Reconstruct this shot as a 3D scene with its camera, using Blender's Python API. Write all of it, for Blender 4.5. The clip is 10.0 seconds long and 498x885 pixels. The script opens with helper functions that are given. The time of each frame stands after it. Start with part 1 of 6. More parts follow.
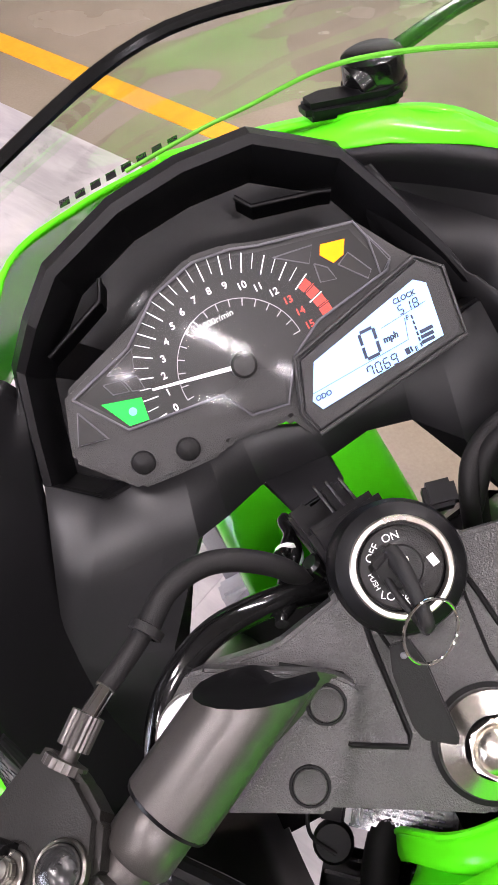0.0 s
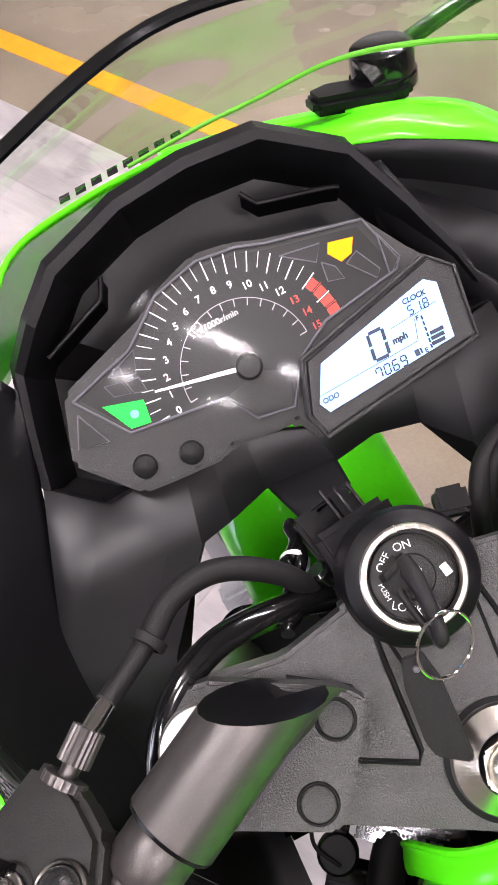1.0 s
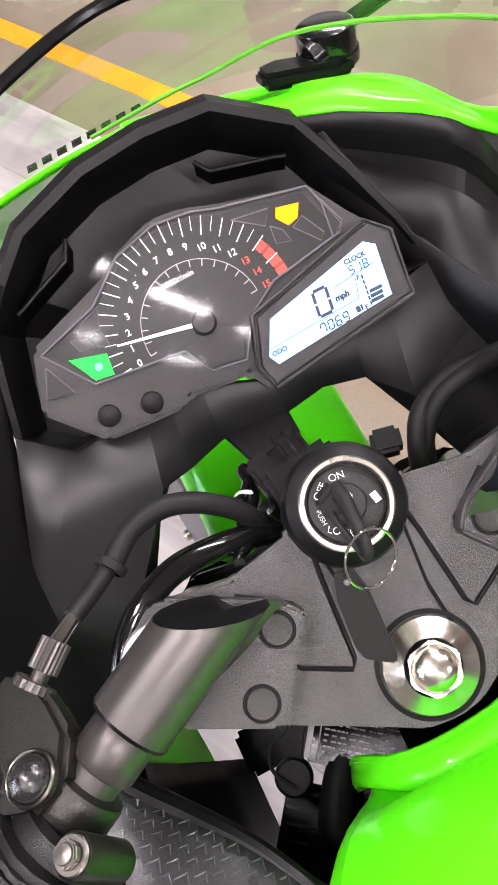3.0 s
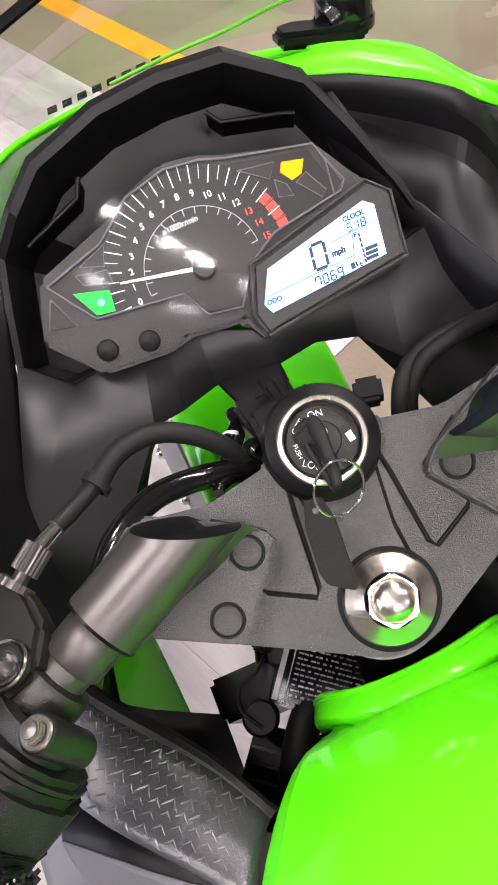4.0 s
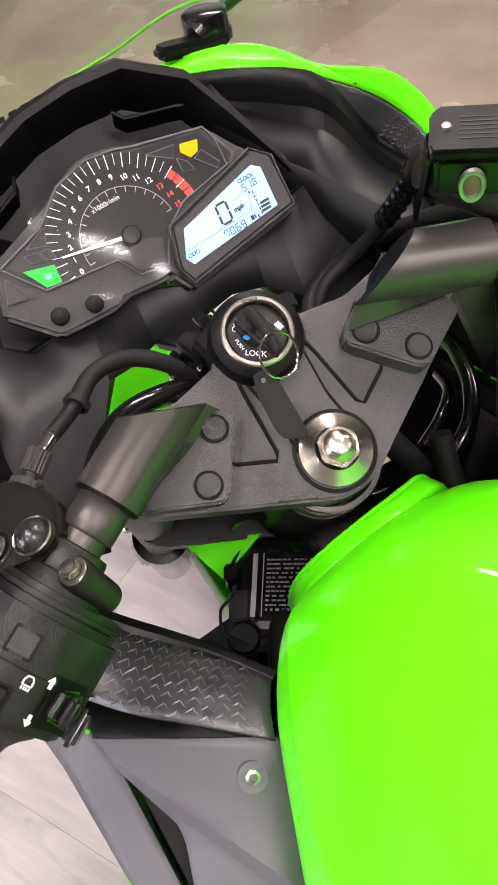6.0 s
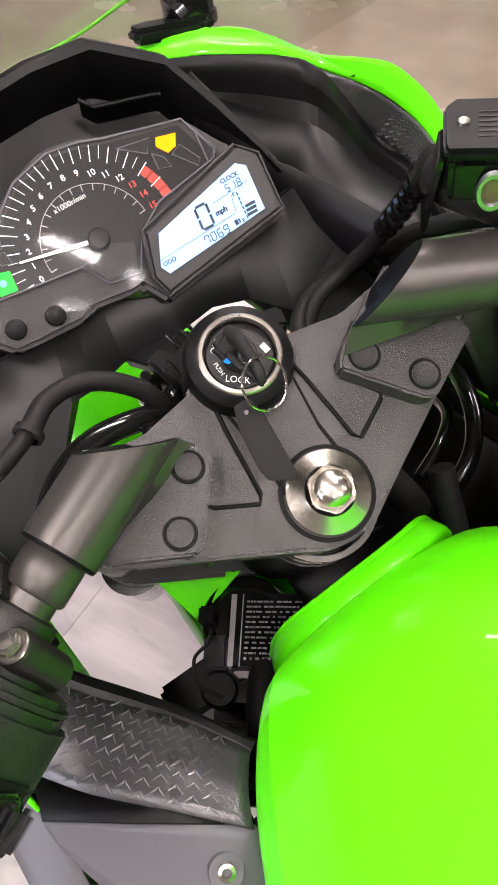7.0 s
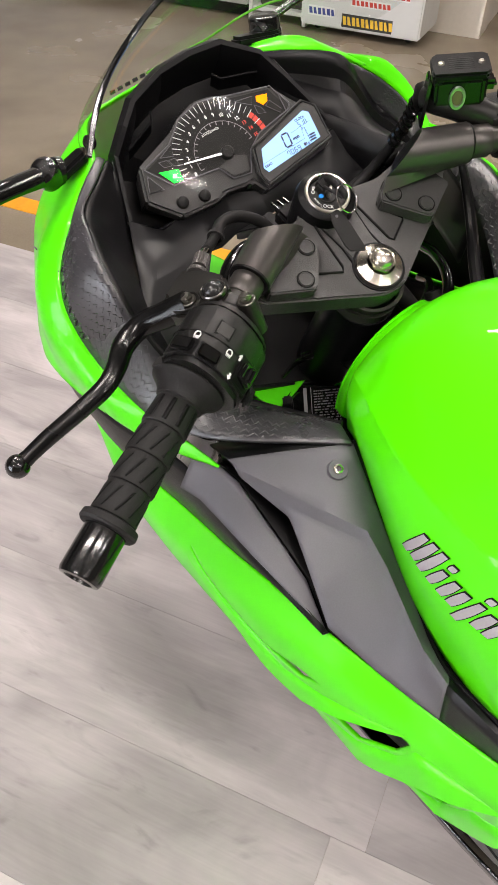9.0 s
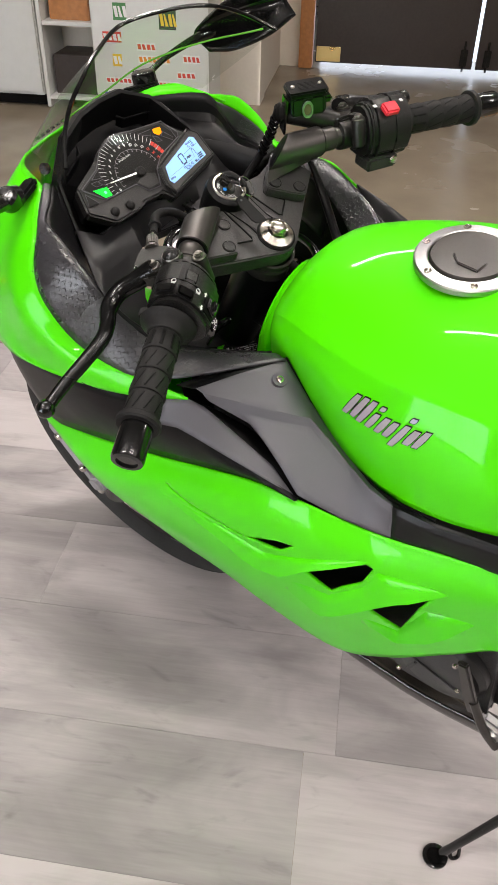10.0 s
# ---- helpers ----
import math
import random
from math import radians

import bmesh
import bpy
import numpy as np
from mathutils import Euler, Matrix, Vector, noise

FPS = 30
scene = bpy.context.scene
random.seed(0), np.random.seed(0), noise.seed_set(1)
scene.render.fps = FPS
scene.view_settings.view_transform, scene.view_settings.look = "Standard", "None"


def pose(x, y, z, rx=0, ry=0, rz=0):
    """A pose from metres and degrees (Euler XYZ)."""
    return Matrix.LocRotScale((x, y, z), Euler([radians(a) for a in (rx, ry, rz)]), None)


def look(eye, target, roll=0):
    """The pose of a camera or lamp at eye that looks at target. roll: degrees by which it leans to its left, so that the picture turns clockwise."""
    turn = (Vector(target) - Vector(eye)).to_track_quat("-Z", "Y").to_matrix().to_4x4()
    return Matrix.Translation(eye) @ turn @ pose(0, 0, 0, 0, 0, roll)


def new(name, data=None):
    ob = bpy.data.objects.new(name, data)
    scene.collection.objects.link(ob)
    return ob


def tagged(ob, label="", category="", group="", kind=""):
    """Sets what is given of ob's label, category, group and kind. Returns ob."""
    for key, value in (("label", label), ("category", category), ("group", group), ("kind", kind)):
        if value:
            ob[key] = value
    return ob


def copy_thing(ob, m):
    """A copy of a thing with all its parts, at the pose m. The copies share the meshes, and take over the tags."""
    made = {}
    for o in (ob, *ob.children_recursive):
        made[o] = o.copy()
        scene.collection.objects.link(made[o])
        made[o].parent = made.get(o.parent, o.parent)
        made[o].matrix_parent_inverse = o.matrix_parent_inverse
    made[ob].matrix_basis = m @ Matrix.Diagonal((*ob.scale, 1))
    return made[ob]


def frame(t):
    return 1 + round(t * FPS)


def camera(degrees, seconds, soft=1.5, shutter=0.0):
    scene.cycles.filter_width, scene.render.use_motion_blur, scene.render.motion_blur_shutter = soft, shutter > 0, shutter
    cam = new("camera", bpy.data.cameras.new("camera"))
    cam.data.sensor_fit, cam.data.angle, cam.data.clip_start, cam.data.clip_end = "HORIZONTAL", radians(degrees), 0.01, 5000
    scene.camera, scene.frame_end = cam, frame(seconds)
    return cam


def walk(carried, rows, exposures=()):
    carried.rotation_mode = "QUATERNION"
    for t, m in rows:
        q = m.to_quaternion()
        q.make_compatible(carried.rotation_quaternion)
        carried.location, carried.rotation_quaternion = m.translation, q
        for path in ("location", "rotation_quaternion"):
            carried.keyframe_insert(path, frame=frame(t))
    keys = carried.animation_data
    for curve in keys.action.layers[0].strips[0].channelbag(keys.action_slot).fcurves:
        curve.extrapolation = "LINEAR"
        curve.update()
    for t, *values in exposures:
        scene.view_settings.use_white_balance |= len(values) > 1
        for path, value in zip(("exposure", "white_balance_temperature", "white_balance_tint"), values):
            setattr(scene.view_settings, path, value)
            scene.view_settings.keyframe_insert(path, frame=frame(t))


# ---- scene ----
cam = camera(35.28, 10.0)
PATH = [
    (0.0, (-0.1022, -0.0451, 1.15), (0.0967, 0.5266, 0.354), -4.34),
    (0.5, (-0.1014, -0.0423, 1.1457), (0.0966, 0.5328, 0.3519), -4.41),
    (1.0, (-0.1023, -0.0364, 1.1436), (0.0981, 0.5328, 0.3462), -4.02),
    (1.5, (-0.1032, -0.0397, 1.1409), (0.097, 0.5275, 0.3421), -3.99),
    (2.0, (-0.1094, -0.0453, 1.1508), (0.0963, 0.5114, 0.3459), -3.48),
    (2.5, (-0.111, -0.0541, 1.1549), (0.0988, 0.4988, 0.3485), -3.39),
    (3.0, (-0.1031, -0.0717, 1.1587), (0.1132, 0.4727, 0.3483), -2.6),
    (4.5, (-0.1072, -0.1286, 1.1591), (0.0887, 0.4112, 0.3404), 1.8),
    (5.0, (-0.1577, -0.1683, 1.1751), (0.0652, 0.3865, 0.3737), -0.22),
    (5.5, (-0.2086, -0.2015, 1.1749), (0.0999, 0.3631, 0.4094), -0.28),
    (6.0, (-0.1761, -0.2003, 1.1558), (0.1695, 0.3664, 0.408), -0.96),
    (6.2, (-0.1619, -0.1887, 1.1444), (0.1869, 0.3766, 0.3969), -0.72),
    (7.3, (-0.1496, -0.1578, 1.1252), (0.22, 0.3934, 0.3771), 1.99),
    (7.5, (-0.1697, -0.1693, 1.1284), (0.1965, 0.3793, 0.3768), 1.8),
    (8.0, (-0.258, -0.2169, 1.1428), (0.1174, 0.3263, 0.3919), 1.92),
    (8.5, (-0.3448, -0.2792, 1.1529), (0.0605, 0.2663, 0.4194), 2.15),
    (9.0, (-0.4386, -0.3827, 1.1782), (0.0195, 0.188, 0.4967), 2.68),
    (9.5, (-0.5323, -0.4572, 1.1855), (0.0124, 0.0858, 0.5465), 2.55),
    (9.7, (-0.5925, -0.466, 1.1934), (-0.0016, 0.04, 0.565), 2.84),
    (10.0, (-0.6882, -0.4783, 1.1941), (-0.0518, -0.0028, 0.5866), 1.2),
]
walk(cam, [(t, look(eye, target, roll)) for t, eye, target, roll in PATH],
     [(0.0, -0.34, 6250, 24), (3.0, -0.20, 6300, 22), (4.5, -0.42, 6450, 22), (5.5, -0.54, 6600, 21), (6.2, -0.52, 6600, 21), (7.5, -0.42, 6600, 21), (8.5, -0.56, 6500, 18), (9.0, -0.90, 6650, 15), (9.5, -1.06, 6700, 14), (10.0, -1.16, 6650, 13)])

# ---- light ----
ROOM = Matrix.Rotation(radians(29), 4, "Z")
world = bpy.data.worlds.new("world")
scene.world = world
world.use_nodes = True
world.node_tree.nodes["Background"].inputs[0].default_value = (0.9, 0.92, 1.0, 1)
world.node_tree.nodes["Background"].inputs[1].default_value = 0.015


def lamp(name, x, y, z, sx, sy, power, colour):
    data = bpy.data.lights.new(name, "AREA")
    data.shape, data.size, data.size_y, data.energy, data.color = "RECTANGLE", sx, sy, power, colour
    ob = new(name, data)
    ob.matrix_basis = ROOM @ pose(x, y, z)
    return ob


WARM, COOL = (1.0, 0.955, 0.90), (0.88, 0.94, 1.0)
# the fourth and the last three tubes are extras that brighten dim sides
TUBES = [(0.95, 0.1), (-1.0, 0.9), (-1.05, -1.15), (-2.4, 0.2), (2.0, 1.4), (2.4, -1.2), (-1.05, -3.5), (-2.6, -2.9), (1.0, -3.6)]
for i, (x, y) in enumerate(TUBES):
    lamp("ceiling_tube_light", x, y, 2.93, 0.12, 1.25, 122, WARM)
lamp("window_light", -3.77, 2.6, 1.2, 2.1, 3.0, 15, COOL).matrix_basis = ROOM @ pose(-3.77, 2.6, 1.2, 0, -90, 0)

# ---- materials ----


def material(name, base, rough=0.5, metal=0.0, coat=0.0, grain=0.0, scale=400.0, bump=0.0, bump_scale=900.0, wear=0.0, spec=0.5):
    m = bpy.data.materials.new(name)
    m.use_nodes = True
    nt = m.node_tree
    bsdf = nt.nodes["Principled BSDF"]
    bsdf.inputs["Base Color"].default_value = (*base, 1)
    bsdf.inputs["Roughness"].default_value = rough
    bsdf.inputs["Metallic"].default_value = metal
    bsdf.inputs["Coat Weight"].default_value = coat
    bsdf.inputs["Coat Roughness"].default_value = 0.04
    bsdf.inputs["Specular IOR Level"].default_value = spec
    geo = nt.nodes.new("ShaderNodeNewGeometry")
    if grain or wear:
        fine = nt.nodes.new("ShaderNodeTexNoise")
        fine.inputs["Scale"].default_value, fine.inputs["Detail"].default_value = scale, 3
        broad = nt.nodes.new("ShaderNodeTexNoise")
        broad.inputs["Scale"].default_value, broad.inputs["Detail"].default_value = 9.0, 4
        for n in (fine, broad):
            nt.links.new(geo.outputs["Position"], n.inputs["Vector"])
        mix = nt.nodes.new("ShaderNodeMix")
        mix.data_type = "RGBA"
        mix.inputs[6].default_value = (*[c * (1 - grain) for c in base], 1)
        mix.inputs[7].default_value = (*[min(1, c * (1 + grain)) for c in base], 1)
        nt.links.new(fine.outputs[0], mix.inputs[0])
        nt.links.new(mix.outputs[2], bsdf.inputs["Base Color"])
        rr = nt.nodes.new("ShaderNodeMapRange")
        rr.inputs[1].default_value, rr.inputs[2].default_value = 0.3, 0.7
        rr.inputs[3].default_value, rr.inputs[4].default_value = max(0.02, rough - wear), min(1, rough + wear)
        nt.links.new(broad.outputs[0], rr.inputs[0])
        nt.links.new(rr.outputs[0], bsdf.inputs["Roughness"])
    if bump:
        tex = nt.nodes.new("ShaderNodeTexNoise")
        tex.inputs["Scale"].default_value, tex.inputs["Detail"].default_value = bump_scale, 2
        nt.links.new(geo.outputs["Position"], tex.inputs["Vector"])
        bp = nt.nodes.new("ShaderNodeBump")
        bp.inputs["Strength"].default_value, bp.inputs["Distance"].default_value = bump, 0.0006
        nt.links.new(tex.outputs[0], bp.inputs["Height"])
        nt.links.new(bp.outputs[0], bsdf.inputs["Normal"])
    return m


def glow(name, colour, strength):
    m = material(name, colour, 0.5, spec=0.1)
    b = m.node_tree.nodes["Principled BSDF"]
    b.inputs["Emission Color"].default_value = (*colour, 1)
    b.inputs["Emission Strength"].default_value = strength
    return m


def clear(name, tint, rough=0.0, weight=0.9):
    """A thin transparent sheet with a glossy face."""
    m = bpy.data.materials.new(name)
    m.use_nodes = True
    nt = m.node_tree
    nt.nodes.remove(nt.nodes["Principled BSDF"])
    out = nt.nodes["Material Output"]
    tr = nt.nodes.new("ShaderNodeBsdfTransparent")
    tr.inputs[0].default_value = (*tint, 1)
    gl = nt.nodes.new("ShaderNodeBsdfGlossy")
    gl.inputs["Roughness"].default_value = rough
    lw = nt.nodes.new("ShaderNodeLayerWeight")
    lw.inputs[0].default_value = 0.5
    pw = nt.nodes.new("ShaderNodeMath")
    pw.operation = "POWER"
    pw.inputs[1].default_value = 5.0
    nt.links.new(lw.outputs["Facing"], pw.inputs[0])
    fr = nt.nodes.new("ShaderNodeMath")
    fr.operation = "MULTIPLY_ADD"
    fr.inputs[1].default_value, fr.inputs[2].default_value = 0.24, 0.025
    nt.links.new(pw.outputs[0], fr.inputs[0])
    mx = nt.nodes.new("ShaderNodeMixShader")
    nt.links.new(fr.outputs[0], mx.inputs[0])
    nt.links.new(tr.outputs[0], mx.inputs[1])
    nt.links.new(gl.outputs[0], mx.inputs[2])
    nt.links.new(mx.outputs[0], out.inputs[0])
    return m


GREEN = material("lime_paint", (0.072, 0.74, 0.0003), 0.45, coat=0.5, grain=0.04, scale=2500, wear=0.03, spec=0.1)
BLACK = material("matte_black_plastic", (0.0028, 0.0027, 0.0030), 0.38, spec=0.14, grain=0.25, scale=900, bump=0.10, bump_scale=2600, wear=0.08)
INNER = material("satin_black_plastic", (0.0062, 0.0060, 0.0066), 0.38, spec=0.24, grain=0.25, scale=900, bump=0.10, bump_scale=2600, wear=0.10)
# INNER again, lighter and shinier, so that apron and stay look lit
LITBLACK = material("lit_black_plastic", (0.0105, 0.0102, 0.0112), 0.46, spec=0.38, grain=0.25, scale=900, bump=0.10, bump_scale=2600, wear=0.08)
HOUSING = material("textured_dark_plastic", (0.0065, 0.0063, 0.0061), 0.36, spec=0.36, grain=0.3, scale=1800, bump=0.5, bump_scale=2100, wear=0.06)
TEXTURED = material("textured_black_plastic", (0.025, 0.0242, 0.0235), 0.40, spec=0.42, grain=0.3, scale=1800, bump=0.6, bump_scale=2100, wear=0.06)
GREY = material("dark_grey_plastic", (0.092, 0.088, 0.100), 0.5, grain=0.12, scale=900, bump=0.1, bump_scale=2500, wear=0.06)
STRIP = material("patterned_grey_plastic", (0.040, 0.0388, 0.0425), 0.30, spec=0.75, grain=0.25, scale=700, bump=0.3, bump_scale=900, wear=0.1)
CAST = material("black_cast_metal", (0.030, 0.0288, 0.0282), 0.34, spec=0.55, grain=0.4, scale=1500, bump=0.75, bump_scale=1500, wear=0.06)
SATIN = material("satin_black_metal", (0.062, 0.057, 0.053), 0.33, metal=0.55, grain=0.15, scale=1200, bump=0.1, bump_scale=2500, wear=0.05)
GLOSSY = material("gloss_black_metal", (0.004, 0.004, 0.004), 0.16, grain=0.2, wear=0.05, coat=0.2)
RUBBER = material("black_rubber", (0.008, 0.0076, 0.0076), 0.58, spec=0.22, grain=0.3, scale=900, bump=0.25, bump_scale=1800, wear=0.1)
TYRE = material("tyre_rubber", (0.02, 0.02, 0.02), 0.75, grain=0.3, scale=300, bump=0.4, bump_scale=500, wear=0.1)
STEEL = material("brushed_steel", (0.60, 0.56, 0.49), 0.27, metal=1.0, grain=0.1, scale=1500, wear=0.07)
CHROME = material("chrome", (0.8, 0.78, 0.74), 0.08, metal=1.0, grain=0.05, wear=0.03)
ALU = material("aluminium", (0.42, 0.42, 0.42), 0.38, metal=1.0, grain=0.1, wear=0.1)
BRASS = material("brass", (0.7, 0.5, 0.2), 0.3, metal=1.0, grain=0.1, wear=0.1)
DIAL = material("dial_face", (0.009, 0.0085, 0.008), 0.40, spec=0.28, grain=0.15, scale=1500, wear=0.05)
WHITE = material("white_print", (0.75, 0.75, 0.74), 0.5)
REDP = material("red_print", (0.65, 0.05, 0.03), 0.5)
SILVERP = material("silver_grey_decal", (0.33, 0.31, 0.33), 0.4, grain=0.1)
LCD = glow("lcd_backlight", (0.33, 0.62, 1.0), 0.45)
INK = material("lcd_ink", (0.02, 0.03, 0.06), 0.6)
AMBER = glow("amber_lamp", (1.0, 0.30, 0.0), 1.0)
GREENLED = glow("green_lamp", (0.0, 0.8, 0.05), 1.2)
BLUELED = glow("blue_lamp", (0.02, 0.28, 0.85), 0.6)
SMOKE = material("smoked_lens", (0.012, 0.0115, 0.011), 0.4, spec=0.3)
SCREEN = clear("clear_screen_plastic", (0.84, 0.86, 0.83), 0.02)
# green light caught by the clear fold, given as a colour
FOLDGLINT = material("painted_green_glint", (0.10, 0.36, 0.03), 0.2, spec=0.4)
LENS = clear("clear_lens", (0.97, 0.97, 0.97), 0.02)
RED = material("red_switch_plastic", (0.75, 0.03, 0.05), 0.4)
WOOD = material("orange_wood", (0.42, 0.17, 0.05), 0.45, grain=0.3, scale=40, wear=0.08)
DARKDOOR = material("dark_brown_door", (0.03, 0.02, 0.016), 0.5, grain=0.3, scale=60, wear=0.08)
WALLP = material("cream_wall_paint", (0.76, 0.69, 0.60), 0.8, grain=0.05, scale=60, bump=0.2, bump_scale=200, wear=0.05)
# unseen ceiling, coloured dark so that less light bounces down
CEIL = material("dim_ceiling_grey", (0.17, 0.165, 0.16), 0.9, grain=0.05, scale=30)
CABINET = material("pale_cabinet_paint", (0.62, 0.62, 0.60), 0.45, grain=0.04, scale=30, wear=0.06)
YELLOW = material("yellow_floor_paint", (0.78, 0.33, 0.012), 0.5, grain=0.15, scale=60, wear=0.1)
# walls out of view, also kept dark to weaken the fill light
GREYWALL = material("grey_wall_paint", (0.15, 0.145, 0.14), 0.85, grain=0.06, scale=40, bump=0.2, bump_scale=200, wear=0.05)
PAPER = material("label_white", (0.75, 0.75, 0.73), 0.5)


def floor_material():
    m = material("polished_concrete", (0.30, 0.26, 0.21), 0.3)
    nt = m.node_tree
    b = nt.nodes["Principled BSDF"]
    geo = nt.nodes.new("ShaderNodeNewGeometry")
    n1 = nt.nodes.new("ShaderNodeTexNoise")
    n1.inputs["Scale"].default_value, n1.inputs["Detail"].default_value = 2.2, 8
    n2 = nt.nodes.new("ShaderNodeTexNoise")
    n2.inputs["Scale"].default_value, n2.inputs["Detail"].default_value = 160, 3
    ramp = nt.nodes.new("ShaderNodeValToRGB")
    ramp.color_ramp.elements[0].position, ramp.color_ramp.elements[0].color = 0.3, (0.192, 0.156, 0.112, 1)
    ramp.color_ramp.elements[1].position, ramp.color_ramp.elements[1].color = 0.72, (0.292, 0.243, 0.180, 1)
    add = nt.nodes.new("ShaderNodeMath")
    add.operation = "MULTIPLY_ADD"
    add.inputs[1].default_value = 0.25
    for n in (n1, n2):
        nt.links.new(geo.outputs["Position"], n.inputs["Vector"])
    nt.links.new(n2.outputs[0], add.inputs[0])
    nt.links.new(n1.outputs[0], add.inputs[2])
    sub = nt.nodes.new("ShaderNodeMath")
    sub.operation = "SUBTRACT"
    sub.inputs[1].default_value = 0.12
    nt.links.new(add.outputs[0], sub.inputs[0])
    nt.links.new(sub.outputs[0], ramp.inputs[0])
    nt.links.new(ramp.outputs[0], b.inputs["Base Color"])
    rr = nt.nodes.new("ShaderNodeMapRange")
    rr.inputs[3].default_value, rr.inputs[4].default_value = 0.14, 0.36
    b.inputs["Specular IOR Level"].default_value = 0.38
    nt.links.new(n1.outputs[0], rr.inputs[0])
    nt.links.new(rr.outputs[0], b.inputs["Roughness"])
    return m


def plank_material():
    """Pale grey printed wood: streaks along the board, soft knots, each board its own tone."""
    m = material("grey_vinyl_plank", (0.5, 0.5, 0.5), 0.4)
    nt = m.node_tree
    b = nt.nodes["Principled BSDF"]
    tc = nt.nodes.new("ShaderNodeTexCoord")
    info = nt.nodes.new("ShaderNodeObjectInfo")
    geo = nt.nodes.new("ShaderNodeNewGeometry")
    rot = nt.nodes.new("ShaderNodeVectorRotate")
    rot.rotation_type = "Z_AXIS"
    rot.inputs["Angle"].default_value = radians(-29)
    nt.links.new(geo.outputs["Position"], rot.inputs["Vector"])
    shift = nt.nodes.new("ShaderNodeCombineXYZ")
    mul = nt.nodes.new("ShaderNodeMath")
    mul.operation = "MULTIPLY"
    mul.inputs[1].default_value = 37.0
    nt.links.new(info.outputs["Random"], mul.inputs[0])
    nt.links.new(mul.outputs[0], shift.inputs[2])
    addv = nt.nodes.new("ShaderNodeVectorMath")
    nt.links.new(rot.outputs[0], addv.inputs[0])
    nt.links.new(shift.outputs[0], addv.inputs[1])
    def streaks(sx, sy, detail, twist):
        mp = nt.nodes.new("ShaderNodeMapping")
        mp.inputs["Scale"].default_value = (sx, sy, 1)
        nt.links.new(addv.outputs[0], mp.inputs[0])
        n = nt.nodes.new("ShaderNodeTexNoise")
        n.inputs["Scale"].default_value, n.inputs["Detail"].default_value, n.inputs["Distortion"].default_value = 1.0, detail, twist
        nt.links.new(mp.outputs[0], n.inputs["Vector"])
        return n.outputs[0]

    def blend(fac, lo, hi, low, high):
        r = nt.nodes.new("ShaderNodeMapRange")
        r.interpolation_type = "SMOOTHSTEP"
        for k, v in enumerate((lo, hi, low, high)):
            r.inputs[k + 1].default_value = v
        nt.links.new(fac, r.inputs[0])
        return r.outputs[0]

    def product(x, y):
        n = nt.nodes.new("ShaderNodeMath")
        n.operation = "MULTIPLY"
        nt.links.new(x, n.inputs[0])
        nt.links.new(y, n.inputs[1])
        return n.outputs[0]

    grain = blend(streaks(60, 3.0, 5, 1.2), 0.25, 0.75, 0.965, 1.03)
    fine = blend(streaks(260, 14, 2, 0.3), 0.2, 0.8, 0.975, 1.025)
    cloud = blend(streaks(6.5, 2.6, 5, 0.9), 0.28, 0.74, 0.70, 1.10)
    knot = blend(streaks(17, 5.5, 5, 2.2), 0.56, 0.82, 1.0, 0.80)
    tone = blend(info.outputs["Random"], 0.0, 1.0, 0.91, 1.07)
    c = product(product(grain, fine), product(cloud, knot))
    mixed = product(c, tone)
    ramp = nt.nodes.new("ShaderNodeValToRGB")
    cr = ramp.color_ramp
    cr.elements[0].position, cr.elements[0].color = 0.45, (0.20, 0.184, 0.183, 1)
    cr.elements[1].position, cr.elements[1].color = 0.95, (0.545, 0.50, 0.498, 1)
    half = nt.nodes.new("ShaderNodeMath")
    half.operation = "MULTIPLY"
    half.inputs[1].default_value = 0.86
    nt.links.new(mixed, half.inputs[0])
    nt.links.new(half.outputs[0], ramp.inputs[0])
    nt.links.new(ramp.outputs[0], b.inputs["Base Color"])
    b.inputs["Roughness"].default_value = 0.42
    b.inputs["Specular IOR Level"].default_value = 0.3
    bp = nt.nodes.new("ShaderNodeBump")
    bp.inputs["Strength"].default_value, bp.inputs["Distance"].default_value = 0.12, 0.0006
    nt.links.new(c, bp.inputs["Height"])
    nt.links.new(bp.outputs[0], b.inputs["Normal"])
    return m


CONCRETE, PLANK = floor_material(), plank_material()

# ---- builders ----


def curve_through(pts, n):
    """n points along a smooth curve through pts."""
    P = [Vector(p) for p in pts]
    if len(P) == 2:
        return [P[0].lerp(P[1], i / (n - 1)) for i in range(n)]
    out = []
    for i in range(n):
        s = i / (n - 1) * (len(P) - 1)
        k = min(int(s), len(P) - 2)
        u = s - k
        p1, p2 = P[k], P[k + 1]
        p0 = P[k - 1] if k else p1 * 2 - p2
        p3 = P[k + 2] if k + 2 < len(P) else p2 * 2 - p1
        out.append(0.5 * ((2 * p1) + (p2 - p0) * u + (2 * p0 - 5 * p1 + 4 * p2 - p3) * u * u + (3 * p1 - p0 - 3 * p2 + p3) * u ** 3))
    return out


def put(bm, verts, faces, flat=False):
    vs = [bm.verts.new(v) for v in verts]
    for f in faces:
        try:
            fc = bm.faces.new([vs[i] for i in f])
            fc.smooth = not flat
        except ValueError:
            pass
    return vs


def grid(rows, closed=False, bm=None):
    bm = bm or bmesh.new()
    m = len(rows[0])
    faces = []
    for i in range(len(rows) - 1):
        for j in range(m if closed else m - 1):
            k = (j + 1) % m
            faces.append((i * m + j, i * m + k, (i + 1) * m + k, (i + 1) * m + j))
    put(bm, [v for r in rows for v in r], faces)
    return bm


